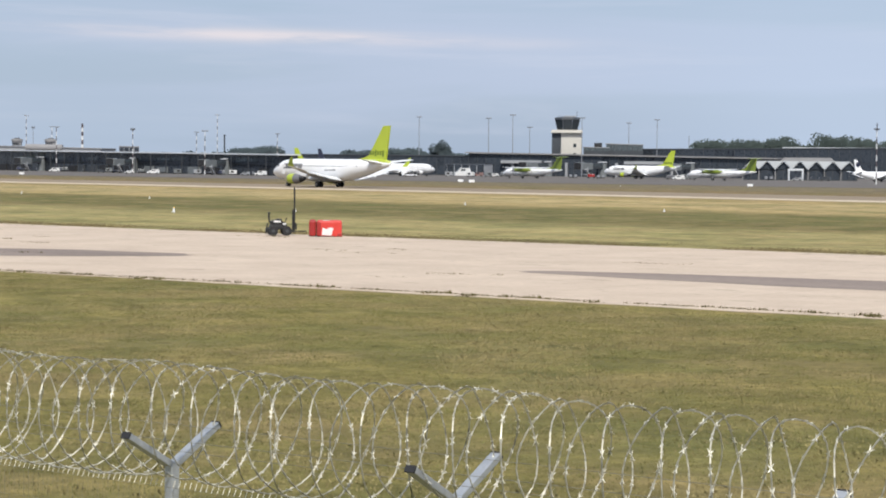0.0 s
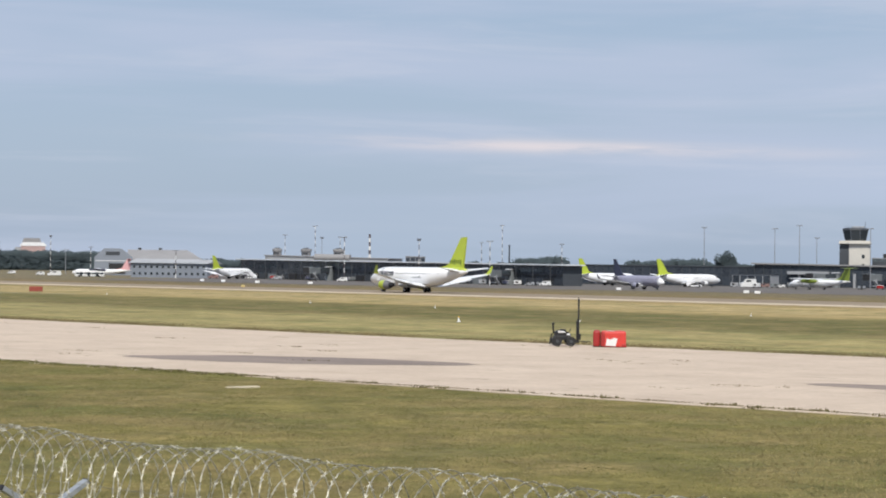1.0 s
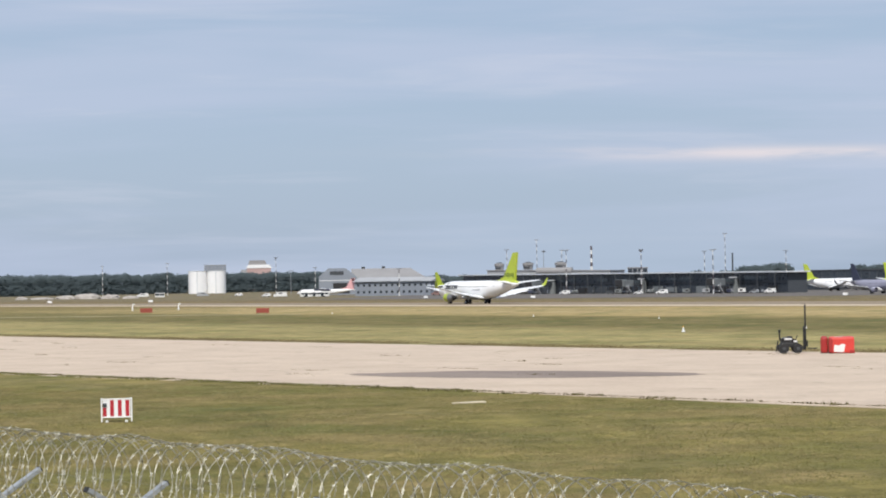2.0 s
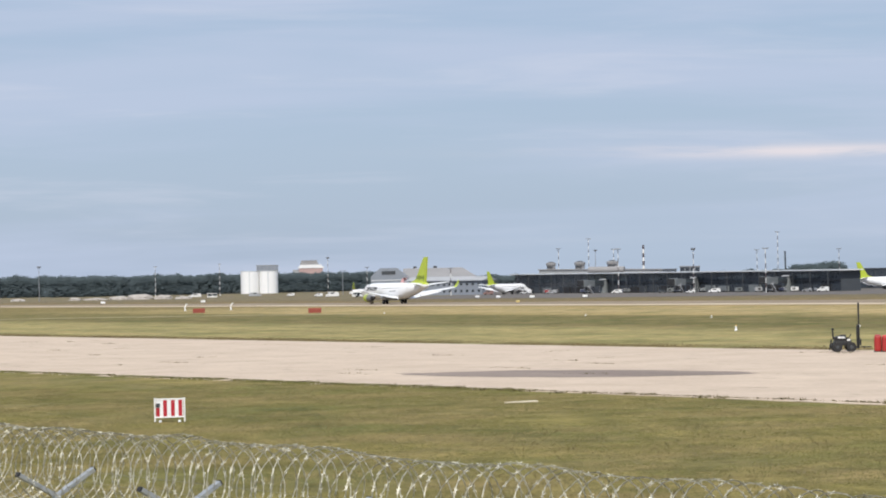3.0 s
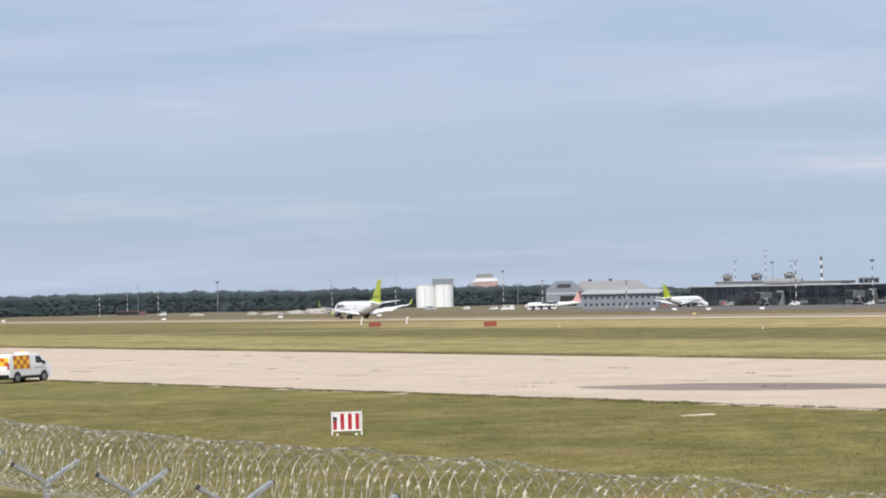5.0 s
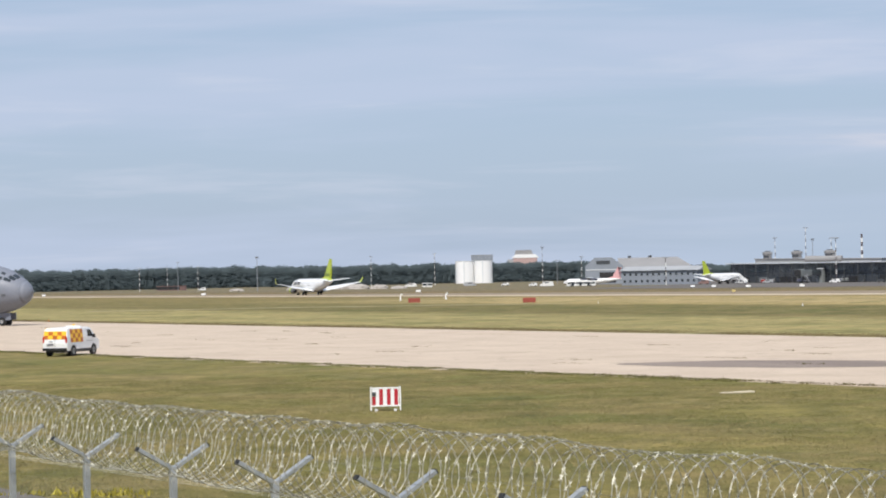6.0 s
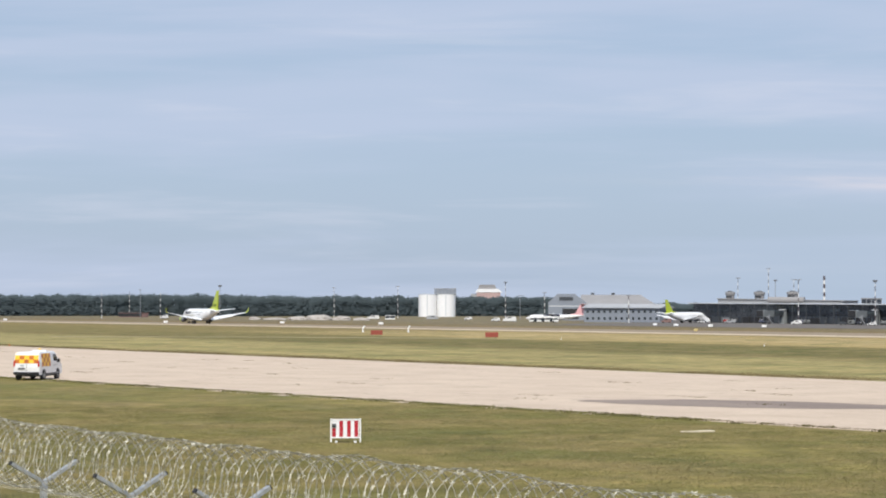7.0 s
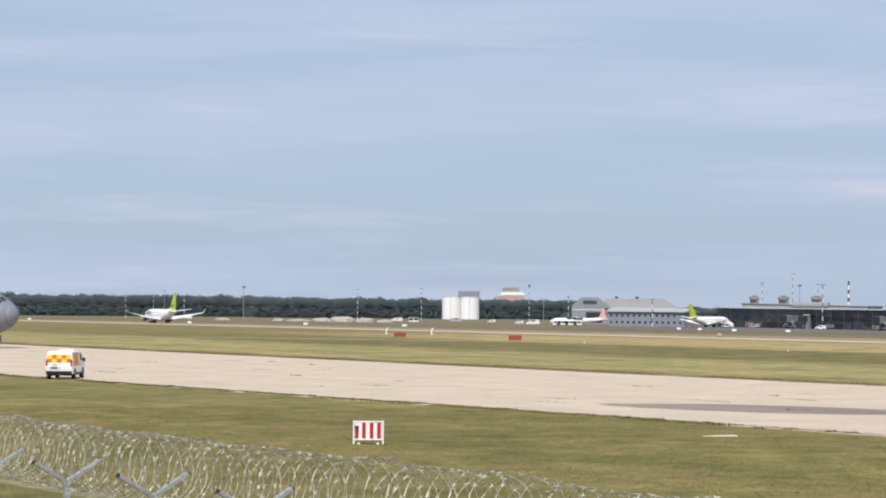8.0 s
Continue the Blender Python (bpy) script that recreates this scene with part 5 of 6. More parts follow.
def mast(az, d, h, striped, head="lamps", r=0.185, base=APRON):
    m = place(az, d, base, az)
    if striped:
        t = tagged(empty("striped_light_mast", m), "tall dark and white banded floodlight mast", "light mast", "apron masts")
        k = max(5, int(h / 1.9))
        for i in range(k):
            a, b = h * i / k, h * (i + 1) / k
            part("band", T((0, 0, a), (0, 0, b), r * (1.15 - 0.3 * i / k), r * (1.15 - 0.3 * (i + 1) / k), 8), OFFWHITE if i % 2 == 0 else BAND, t)
    else:
        t = tagged(empty("light_mast", m), "tall grey steel floodlight mast", "light mast", "apron masts")
        part("pole", T((0, 0, 0), (0, 0, h), r * 1.2, r * 0.7, 8), HEADGREY, t)
    if head == "lamps":
        part("cross_arm", B((0, 0, h), (2.2, 0.2, 0.2)), HEADGREY, t)
        for x in (-1.1, -0.4, 0.4, 1.1):
            part("floodlight", B((x, -0.25, h + 0.25), (0.45, 0.35, 0.4), 0.05), HEADGREY, t)
    elif head == "round":
        part("crown", T((0, 0, h - 0.4), (0, 0, h + 0.5), 0.7, 1.1, 12), HEADGREY, t)
    elif head == "cross":
        part("sensor", B((0, 0, h - 1.2), (1.9, 0.3, 0.5), 0.1), FRAME_D, t)
        part("spike", T((0, 0, h), (0, 0, h + 1), 0.25, 0.05, 8), FRAME_D, t)
    return t


def block(name, label, category, p0, p1, depth, h0, h1, wall_mat, roof_mat, panes=0, rows=0, edge=0.6, over=0.8, pane_mat=None, base_h=0.0, frame_mat=None, z=APRON, sill=0.0):
    """A long building on the line p0 to p1 (bearing, distance), its front towards the lookout; the roof runs from height h0 to h1."""
    pt = lambda q: Vector((-q[1] * math.sin(radians(q[0])), q[1] * math.cos(radians(q[0]))))
    a, b = pt(p0), pt(p1)
    L = (b - a).length
    rz = math.degrees(math.atan2((b - a).y, (b - a).x))
    t = tagged(empty(name, pose(a.x, a.y, z, 0, 0, rz)), label, category)
    bm = bmesh.new()
    loft(bm, [[(0, 0, 0), (0, depth, 0), (0, depth, h0 - edge), (0, 0, h0 - edge)], [(L, 0, 0), (L, depth, 0), (L, depth, h1 - edge), (L, 0, h1 - edge)]])
    part("wall", bm, wall_mat, t)
    bm = bmesh.new()
    loft(bm, [[(-over, -over, h0 - edge), (-over, depth, h0 - edge), (-over, depth, h0), (-over, -over, h0)], [(L + over, -over, h1 - edge), (L + over, depth, h1 - edge), (L + over, depth, h1), (L + over, -over, h1)]])
    part("roof", bm, roof_mat, t)
    if panes:
        for r in range(rows):
            for i in range(panes):
                x0, x1 = L * i / panes + 0.18, L * (i + 1) / panes - 0.18
                f = (x0 + x1) / 2 / L
                top = h0 + (h1 - h0) * f - edge - 0.15
                z0 = base_h + (top - base_h) * r / rows + 0.12 + sill
                z1 = base_h + (top - base_h) * (r + 1) / rows - 0.12 - sill
                pane = part("window", B(((x0 + x1) / 2, -0.03, (z0 + z1) / 2), (x1 - x0, 0.1, z1 - z0)), pane_mat or FACADE, t)
                if frame_mat and i % 3 == 0:
                    part("mullion", B((x1 - x0 + 0.1 - (x1 - x0) / 2 + 0.0, 0, 0), (0.1, 0.24, z1 - z0)), frame_mat, pane, m=pose((x0 + x1) / 2, -0.03, (z0 + z1) / 2))
    return t, L


def jet_bridge(parent_pose, label="grey boarding bridge standing on the apron"):
    t = tagged(empty("boarding_bridge", parent_pose), label, "boarding bridge", "boarding bridges")
    part("tunnel", B((0, -6, 4.7), (2.4, 11, 2.3), 0.1), CONC_D, t)
    part("outer_tunnel", B((0, -12.6, 4.6), (2.9, 6.5, 2.8), 0.1), BRIDGE, t)
    part("cabin", B((0, -17.2, 4.6), (4.0, 3.2, 3.2), 0.4), BRIDGE, t)
    part("canopy", B((0, -18.9, 4.8), (3.4, 0.5, 2.6), 0.2), DARK, t)
    part("rotunda", T((0, 0, 0), (0, 0, 6.2), 1.9, 1.9, 14), BRIDGE, t)
    part("rotunda_roof", T((0, 0, 6.2), (0, 0, 6.6), 2.2, 1.6, 14), CONC_G, t)
    part("service_stair", P([(-16.8, 3.2), (-13.2, 0.2), (-12.6, 0.2), (-16.2, 3.5)], "x", 1.9, 2.8), CONC_G, t)
    part("drive_beam", B((0, -13.6, 1.1), (3.6, 0.6, 0.5)), CONC_G, t)
    for s in (-1, 1):
        part("leg", B((s * 1.5, -13.6, 2.2), (0.4, 0.5, 4.0)), CONC_G, t)
        part("wheel", T((s * 1.5 - 0.2, -13.6, 0.5), (s * 1.5 + 0.2, -13.6, 0.5), 0.5, seg=12), RUBBER, t)
        part("window_strip", B((s * 1.21, -6, 5.1), (0.06, 10, 0.8)), STRIPGLASS, t)
    return t


def control_tower():
    t = tagged(empty("control_tower", place(-3.14, 1012, APRON, -3.1) @ Matrix.Diagonal((1.05, 1.05, 1.05, 1))), "white control tower with a dark glass cab", "control tower")
    part("shaft", B((1.7, 0, 9.2), (8.6, 9, 18.4)), CREAM, t)
    part("stair_core", B((-4.6, 0, 9.2), (3.9, 8.6, 18.4)), CONC_D, t)
    part("deck", B((-0.2, 0, 18.6), (13.4, 12, 0.7), 0.1), CREAM, t)
    part("parapet", B((-0.2, -5.6, 19.2), (13.0, 0.3, 0.7)), CREAM, t)
    part("roof_unit", B((1.0, 0, 25.2), (5.2, 3.0, 0.8), 0.2), CONC_G, t)
    part("roof_rail", B((0, -4.2, 25.3), (8.2, 0.12, 0.12)), FRAME_D, t)
    ring = lambda r, z: [(r * math.cos(a), r * 0.95 * math.sin(a), z) for a in (2 * math.pi * (i + 0.5) / 8 for i in range(8))]
    part("cab_base", loft(bmesh.new(), [ring(4.6, 18.9), ring(4.6, 19.8)]), CONC_D, t)
    part("cab_roof", loft(bmesh.new(), [ring(5.9, 23.9), ring(5.7, 24.7), ring(4.0, 25.0)]), CONC_D, t)
    for i in range(8):
        a0, a1 = 2 * math.pi * (i + 0.54) / 8, 2 * math.pi * (i + 1.46) / 8
        bm = bmesh.new()
        q = lambda r, a, z: (r * math.cos(a), r * 0.95 * math.sin(a), z)
        loft(bm, [[q(4.6, a0, 19.8), q(4.6, a1, 19.8), q(5.6, a1, 23.9), q(5.6, a0, 23.9)], [q(4.45, a0, 19.8), q(4.45, a1, 19.8), q(5.45, a1, 23.9), q(5.45, a0, 23.9)]])
        part("pane", bm, GLASS, t)
        part("mullion", T(q(4.62, a0 - 0.03, 19.8), q(5.62, a0 - 0.03, 23.9), 0.12, seg=6), FRAME_D, t)
    for z in (5, 9, 13):
        part("window", B((3.2, -4.52, z), (1.2, 0.1, 1.6)), GLASS, t)
    part("aerial", T((4, 0, 24.5), (4, 0, 28), 0.1, 0.04, 6), FRAME_D, t)
    return t


def hangar():
    t = tagged(empty("hangar", place(15.97, 1320, APRON, 15.0)), "large grey hangar with a gabled front bay", "hangar")
    part("wall", P([(20, 0), (62, 0), (62, 8.5), (20, 8.5)], "y", 2, 40), CONC_G, t)
    bm = bmesh.new()
    loft(bm, [[(19, 1, 8.4), (64, 1, 8.4), (64, 41, 8.4), (19, 41, 8.4)], [(19, 17, 15.0), (54, 17, 15.0), (54, 25, 15.0), (19, 25, 15.0)]])
    part("roof", bm, ROOF_G, t)
    part("gable_front", P([(0, 0), (22, 0), (22, 10.5), (15.5, 15.4), (5.5, 15.4), (0, 10.5)], "y", 0, 40), BLUEGREY, t)
    part("hangar_door", B((13.0, -0.05, 3.8), (9.5, 0.2, 6.0)), DARK, t)
    part("band", B((11, -0.1, 8.3), (21, 0.15, 0.5)), ROOF_W, t)
    part("panel", B((10.5, -0.1, 12.6), (8, 0.15, 2.0)), CONC_D, t)
    for x in (26, 38):
        part("roof_vent", B((x, 20, 15.5), (2.0, 2.0, 1.4), 0.1), FRAME_D, t)
    return t


def sprays(rng, c, r, count, verts, faces, size):
    """Small jagged leaf sprays filling a crown."""
    u = rng.uniform
    for _ in range(count):
        a, z, q = u(0, 6.283), u(-1, 1), u(0.2, 1.0) ** 0.5
        w = math.sqrt(1 - z * z) * q
        x, y, z = c[0] + w * math.cos(a) * r[0], c[1] + w * math.sin(a) * r[1], c[2] + z * q * r[2]
        s = size * u(0.6, 1.3)
        o = len(verts)
        for dx, dy, dz in ((1, 0.2, -0.5), (-0.6, 0.8, -0.4), (-0.4, -0.9, -0.5), (0, 0, 0.9)):
            verts.append((x + s * (dx + u(-0.4, 0.4)), y + s * (dy + u(-0.4, 0.4)), z + s * (dz + u(-0.35, 0.35))))
        faces.extend(((o, o + 1, o + 3), (o + 1, o + 2, o + 3), (o + 2, o, o + 3), (o, o + 2, o + 1)))


def forest(label, spans, seed, mat, dense=1.0):
    """Far woods: spans of (bearing from, to, distance, tree height from, to)."""
    rng = random.Random(seed)
    verts, faces = [], []
    for a0, a1, d, h0, h1 in spans:
        k = max(3, int(abs(a1 - a0) * d * 0.01745 / 4.6 * dense))
        for row in range(4):
            for i in range(k):
                f = (i + rng.uniform(0, 1)) / k
                az, dd = a0 + (a1 - a0) * f, d + row * 14 + rng.uniform(-4, 4)
                h = (h0 + (h1 - h0) * f) * rng.uniform(0.84, 0.93) * (1 + 0.012 * row) * (0.985 + 0.11 * noise.noise(Vector((az * 2.6, 0, seed))) + 0.09 * noise.noise(Vector((az * 9, 4, seed))))
                x, y = -dd * math.sin(radians(az)), dd * math.cos(radians(az))
                w = rng.uniform(3.2, 5.2)
                o = len(verts)
                for z, q in ((APRON - 0.5, 0.3), (APRON + h * 0.7, 0.12)):
                    verts.extend([(x + q, y, z), (x - q, y + q, z), (x - q, y - q, z)])
                faces.extend([(o, o + 1, o + 4, o + 3), (o + 1, o + 2, o + 5, o + 4), (o + 2, o, o + 3, o + 5)])
                sprays(rng, (x, y, APRON + h * 0.72), (w * 1.25, w * 1.25, h * 0.26), 210, verts, faces, 0.55)
                sprays(rng, (x, y, APRON + h * 0.28), (w * 1.9, w * 1.9, h * 0.34), 130, verts, faces, 0.7)
    return tagged(joined("woods", verts, faces, mat), label, "woods", kind="stuff")


def tree(az, d, h, w, seed, label, mat=None):
    rng = random.Random(seed)
    t = tagged(empty("tree", place(az, d, APRON)), label, "tree")
    trunk = T((0, 0, -0.3), (0, 0, h * 0.45), 0.4, 0.2, 8)
    for i in range(5):
        a = i * 1.3
        tube(trunk, (0, 0, h * (0.2 + 0.05 * i)), (w * 0.3 * math.cos(a), w * 0.3 * math.sin(a), h * (0.45 + 0.06 * i)), 0.16, 0.05, 6)
    part("trunk", trunk, BARK, t)
    verts, faces = [], []
    for i in range(26):
        a, q = rng.uniform(0, 6.283), math.sqrt(rng.uniform(0, 1))
        z = rng.uniform(0.22, 0.82)
        c = (w * 0.36 * q * math.cos(a), w * 0.36 * q * math.sin(a), h * (z - 0.22 * q * q * (z > 0.5)))
        sprays(rng, c, (w * 0.22, w * 0.22, h * 0.16), 150, verts, faces, 0.42)
    joined("crown", verts, faces, mat or LEAF, t)
    return t


def build_far():
    # glazed pier with a long pale roof edge
    pier, L = block("terminal_pier", "long low glazed terminal pier with a pale roof edge", "terminal", (12.31, 1134), (4.15, 886), 9, 9.9, 8.5, CONC_D, ROOF_W, 44, 2, 0.5, 2.2, FACADE, 0.3, FRAME_D)
    mw = pier.matrix_basis
    for i in range(23):
        x = L * (i + 0.5) / 23
        part("column", T((x, -1.9, 0), (x, -1.9, 8.6 + 0.6 * (1 - x / L)), 0.22, seg=8), FRAME_D, pier)
    part("floor_band", B((L / 2, -0.2, 4.5), (L, 0.3, 0.5)), FRAME_D, pier)
    rng = random.Random(31)
    x = 3.0
    while x < L - 6:
        w = rng.uniform(3.5, 11.0)
        kind = rng.random()
        if kind < 0.55:
            # paler strips paint the band of reflecting upper-floor glass
            part("strip_window", B((x + w / 2, -0.16, 6.1), (w, 0.16, rng.uniform(0.9, 1.5))), STRIPGLASS, pier)
        if kind > 0.35:
            part("ground_bay", B((x + w / 2, -0.5, 1.5), (w * 0.8, 1.0, rng.uniform(2.2, 3.2)), 0.05), rng.choice((CONC_D, DARK, BRIDGE, DARK)), pier)
        x += w + rng.uniform(0.6, 3.0)
    for x in (96, 178, 250):
        jet_bridge(mw @ pose(x, -1.5, 0, 0, 0, 28))
    # hall behind it with plant rooms on its roof
    hall, L2 = block("terminal_hall", "grey terminal hall behind the pier with plant rooms", "terminal", (11.7, 1235), (8.6, 1215), 30, 12.4, 11.2, CONC_G, ROOF_G, 0, 0, 0.5, 0.5)
    for x, w in ((5, 4.6), (21.5, 5.2), (40, 5.6)):
        oct8 = lambda r, z: [(x + r * math.cos(a), 6 + r * math.sin(a), z) for a in (math.pi * (i + 0.5) / 4 for i in range(8))]
        r = part("plant_room", loft(bmesh.new(), [oct8(w * 0.5, 12.2), oct8(w * 0.5, 14.2), oct8(w * 0.58, 14.5), oct8(w * 0.58, 15.7), oct8(w * 0.42, 16.0)]), ROOF_G, hall)
        part("vent", B((0, 0, 0), (w * 0.5, 2, 0.5)), FRAME_D, r, m=pose(x, 6, 16.2))
        part("louvre", B((0, 0, 0), (w * 0.7, 0.2, 0.9)), FRAME_D, r, m=pose(x, 6 - w * 0.5, 13.4))
    part("skylight", T((28, 1.0, 11.2), (48, 1.0, 11.0), 2.0, 2.0, 16), ROOF_G, hall)
    block("terminal_annex", "small grey rooftop annex behind the pier", "building", (8.15, 1180), (7.65, 1180), 10, 12.3, 12.2, CONC_G, ROOF_G, 4, 1, 0.4, 0.2, FACADE, 9)
    block("terminal_link", "low dark terminal wing with a flat roof", "terminal", (3.7, 1010), (-0.65, 985), 20, 8.9, 8.8, CONC_D, CONC_D, 22, 2, 0.5, 0.4, FACADE, 0.3)
    block("freight_shed", "low grey shed with a flat roof", "building", (-0.1, 960), (-1.05, 955), 12, 5.4, 5.4, CONC_G, CONC_D, 5, 1, 0.3, 0.2, FACADE, 0.6)
    b2, L3 = block("terminal_building", "dark glazed terminal building with a grey roof edge", "terminal", (-0.66, 985), (-8.35, 955), 24, 10.3, 8.8, CONC_D, ROOF_G, 34, 2, 0.6, 1.4, FACADE, 0.3, FRAME_D)
    for x, w in ((24, 18), (78, 17)):
        part("canopy", B((x, -1.2, 6.2), (w, 2.4, 1.3)), CONC_G, b2)
    for x in (20, 44, 66, 90):
        part("pier_column", B((x, -1.0, 3.0), (1.0, 1.0, 6.0)), CONC_G, b2)
    for x in (36, 60, 98):
        jet_bridge(b2.matrix_basis @ pose(x, -1.5, 0, 0, 0, -20))
    block("rooftop_offices", "dark rooftop offices with a flat roof", "building", (-4.12, 1030), (-5.05, 1030), 14, 14.9, 14.5, CONC_D, CONC_G, 7, 1, 0.4, 0.3, STRIPGLASS, 11.4)
    block("rooftop_plant", "low grey rooftop plant deck beside the tower", "building", (-3.55, 1022), (-4.2, 1022), 10, 13.2, 13.0, CONC_D, CONC_G, 4, 1, 0.3, 0.2, STRIPGLASS, 11.2)
    block("stair_head", "small grey rooftop stair head", "building", (-3.82, 1026), (-4.02, 1026), 5, 15.0, 15.0, CONC_D, CONC_D, 1, 1, 0.3, 0.1, DARK, 12.5)
    block("rear_terminal", "long dark terminal building behind the apron", "terminal", (-4.8, 1045), (-12.6, 1010), 30, 12.6, 14.0, CONC_D, CONC_D, 30, 2, 0.5, 0.3, FACADE, 0.5, FRAME_D)
    block("roof_pavilion", "low pale rooftop strip of the rear terminal", "building", (-8.55, 1052), (-11.2, 1040), 8, 13.9, 13.9, ROOF_G, ROOF_W, 0, 0, 0.4, 0.3)
    # pavilion with a folded roof of gables
    pav = tagged(empty("folded_roof_pavilion", place(-7.55, 890, APRON, -9.0)), "glazed pavilion with a folded pale gable roof", "pavilion")
    n, w = 7, 6.3
    part("wall", B((n * w / 2, 4.0, 2.2), (n * w, 7.0, 4.4)), CONC_D, pav)
    part("upper_roof", P([(14, 7.2), (36, 7.2), (34, 8.9), (16, 8.9)], "y", 6, 14), ROOF_G, pav)
    for i in range(n):
        x = i * w
        part("roof_fold", loft(bmesh.new(), [[(x, -1, 4.4), (x + w / 2, -1, 7.6), (x + w / 2, -1, 7.3), (x, -1, 4.1)], [(x, 8, 4.4), (x + w / 2, 8, 7.6), (x + w / 2, 8, 7.3), (x, 8, 4.1)]]), TENT, pav)
        part("roof_fold", loft(bmesh.new(), [[(x + w / 2, -1, 7.6), (x + w, -1, 4.4), (x + w, -1, 4.1), (x + w / 2, -1, 7.3)], [(x + w / 2, 8, 7.6), (x + w, 8, 4.4), (x + w, 8, 4.1), (x + w / 2, 8, 7.3)]]), TENT, pav)
        part("gable_glass", P([(x + 0.9, 4.5), (x + w - 0.9, 4.5), (x + w / 2, 6.9)], "y", 0.0, 0.1), FACADE, pav)
        part("column", B((x, -0.4, 2.2), (0.35, 0.4, 4.4)), ROOF_G, pav)
        if i < n - 1:
            part("valley_panel", P([(x + w / 2 + 0.3, 7.5), (x + 1.5 * w - 0.3, 7.5), (x + w, 4.2)], "y", -1.25, -1.05), TENT, pav)
        for j in range(2):
            part("window", B((x + w * (0.3 + 0.4 * j), 0.45, 2.0), (w * 0.34, 0.1, 3.4)), FACADE, pav)
    part("doorway", B((20.5, -0.8, 2.3), (6.0, 1.0, 4.6), 0.1), ROOF_W, pav)
    part("doorway_glass", B((20.5, -1.32, 2.0), (4.6, 0.06, 3.6)), FACADE, pav)
    control_tower()
    hangar()
    off, L4 = block("office_block", "two-storey blue-grey office block with small windows", "building", (15.06, 1142), (13.15, 1118), 12, 7.6, 7.4, BLUEGREY, BLUEGREY, 0, 0, 0.3, 0.2)
    bm = bmesh.new()
    loft(bm, [[(-1, -1, 7.3), (-1, 13, 7.3), (-1, 6, 9.4)], [(L4 + 1, -1, 7.1), (L4 + 1, 13, 7.1), (L4 + 1, 6, 9.2)]])
    part("pitched_roof", bm, CONC_G, off)
    for r in range(2):
        for i in range(13):
            w = part("window", B(((i + 0.6) * L4 / 13.2, -0.02, 2.0 + 3.4 * r), (1.3, 0.1, 1.2)), GLASS, off)
    for i in range(2):
        t = tagged(empty("storage_tank", place(19.02 - 0.47 * i, 1842, APRON)), "tall white cylindrical storage tank", "storage tank", "white tanks")
        part("shell", T((0, 0, 0), (0, 0, 18.0), 7.6, seg=36), WHITE, t)
        part("rim", T((0, 0, 18.0), (0, 0, 18.4), 7.75, seg=36), ROOF_W, t)
        part("ladder", B((2.0, -7.5, 9), (0.8, 0.4, 18)), ROOF_W, t)
    block("tall_office", "grey block rising over the trees", "building", (18.85, 2060), (18.3, 2060), 12, 25.0, 25.0, CONC_G, CONC_G, 6, 6, 0.5, 0.2, BLUEGREY, 1)
    rb = tagged(empty("radar_building", place(17.48, 2060, APRON, 17.5) @ Matrix.Diagonal((1.4, 1.17, 1.09, 1))), "pinkish stepped building with a white band", "building")
    part("tower", B((0, 0, 9.8), (15.5, 12, 19.6)), PINKWALL, rb)
    part("side_wing", B((-8.5, 0, 9.2), (6, 10, 18.4)), CONC_G, rb)
    part("white_band", P([(-8.8, 19.5), (8.8, 19.5), (6.6, 22.4), (-6.6, 22.4)], "y", -6.3, 6.3), WHITE, rb)
    part("crown", P([(-7.0, 22.4), (5.2, 22.4), (4.0, 26.0), (-6.0, 26.0)], "y", -4.5, 4.5), ROOF_G, rb)
    block("brick_hut", "low red-brown hut before the woods", "building", (26.8, 1765), (26.22, 1740), 6, 3.6, 3.6, BRICK, BRICK, 4, 1, 0.3, 0.2, DARK, 0.5)
    block("site_shed", "low white site shed beyond the runway", "building", (20.1, 1420), (19.85, 1420), 4, 2.6, 2.6, OFFWHITE, ROOF_W, 2, 1, 0.2, 0.1, GLASS, 0.8)
    # masts
    for a in ((27.22, 1700, 18.2, True, "none"), (26.53, 1790, 19.5, True, "none"), (26.26, 1728, 21.0, False, "lamps"), (25.76, 1640, 18.0, True, "none"), (24.27, 1226, 19.0, False, "round"),
              (21.39, 1618, 21.4, True, "lamps"), (19.78, 1590, 22.2, True, "lamps"), (17.05, 1514, 24.2, True, "round"), (16.68, 1474, 15.0, False, "lamps"), (16.06, 1400, 16.5, True, "lamps"),
              (13.94, 1100, 13.2, True, "lamps"), (9.70, 1012, 19.6, True, "lamps"), (7.81, 948, 18.2, True, "round"), (6.01, 896, 17.2, True, "lamps"),
              (10.44, 1250, 28.5, True, "lamps"), (11.2, 1250, 23.4, True, "lamps"), (9.81, 1250, 22.6, True, "lamps"), (10.27, 1240, 22.0, False, "round"), (6.22, 1250, 20.5, True, "lamps"), (5.70, 1250, 30.0, True, "lamps"), (4.19, 1250, 20.0, True, "lamps"),
              (0.61, 1040, 26.2, False, "lamps"), (-1.15, 1020, 25.5, False, "lamps"), (-1.76, 1010, 26.8, False, "lamps"), (-2.19, 1050, 22.0, False, "lamps"), (-3.51, 942, 24.5, False, "lamps"),
              (-4.69, 1045, 24.2, False, "lamps"), (-5.40, 1010, 25.2, False, "lamps"), (-10.85, 758, 19.4, True, "cross"), (-6.2, 1060, 19.0, False, "none")):
        mast(*a)
    ch = tagged(empty("chimney", place(9.06, 1250, APRON)), "dark and white banded boiler chimney", "chimney")
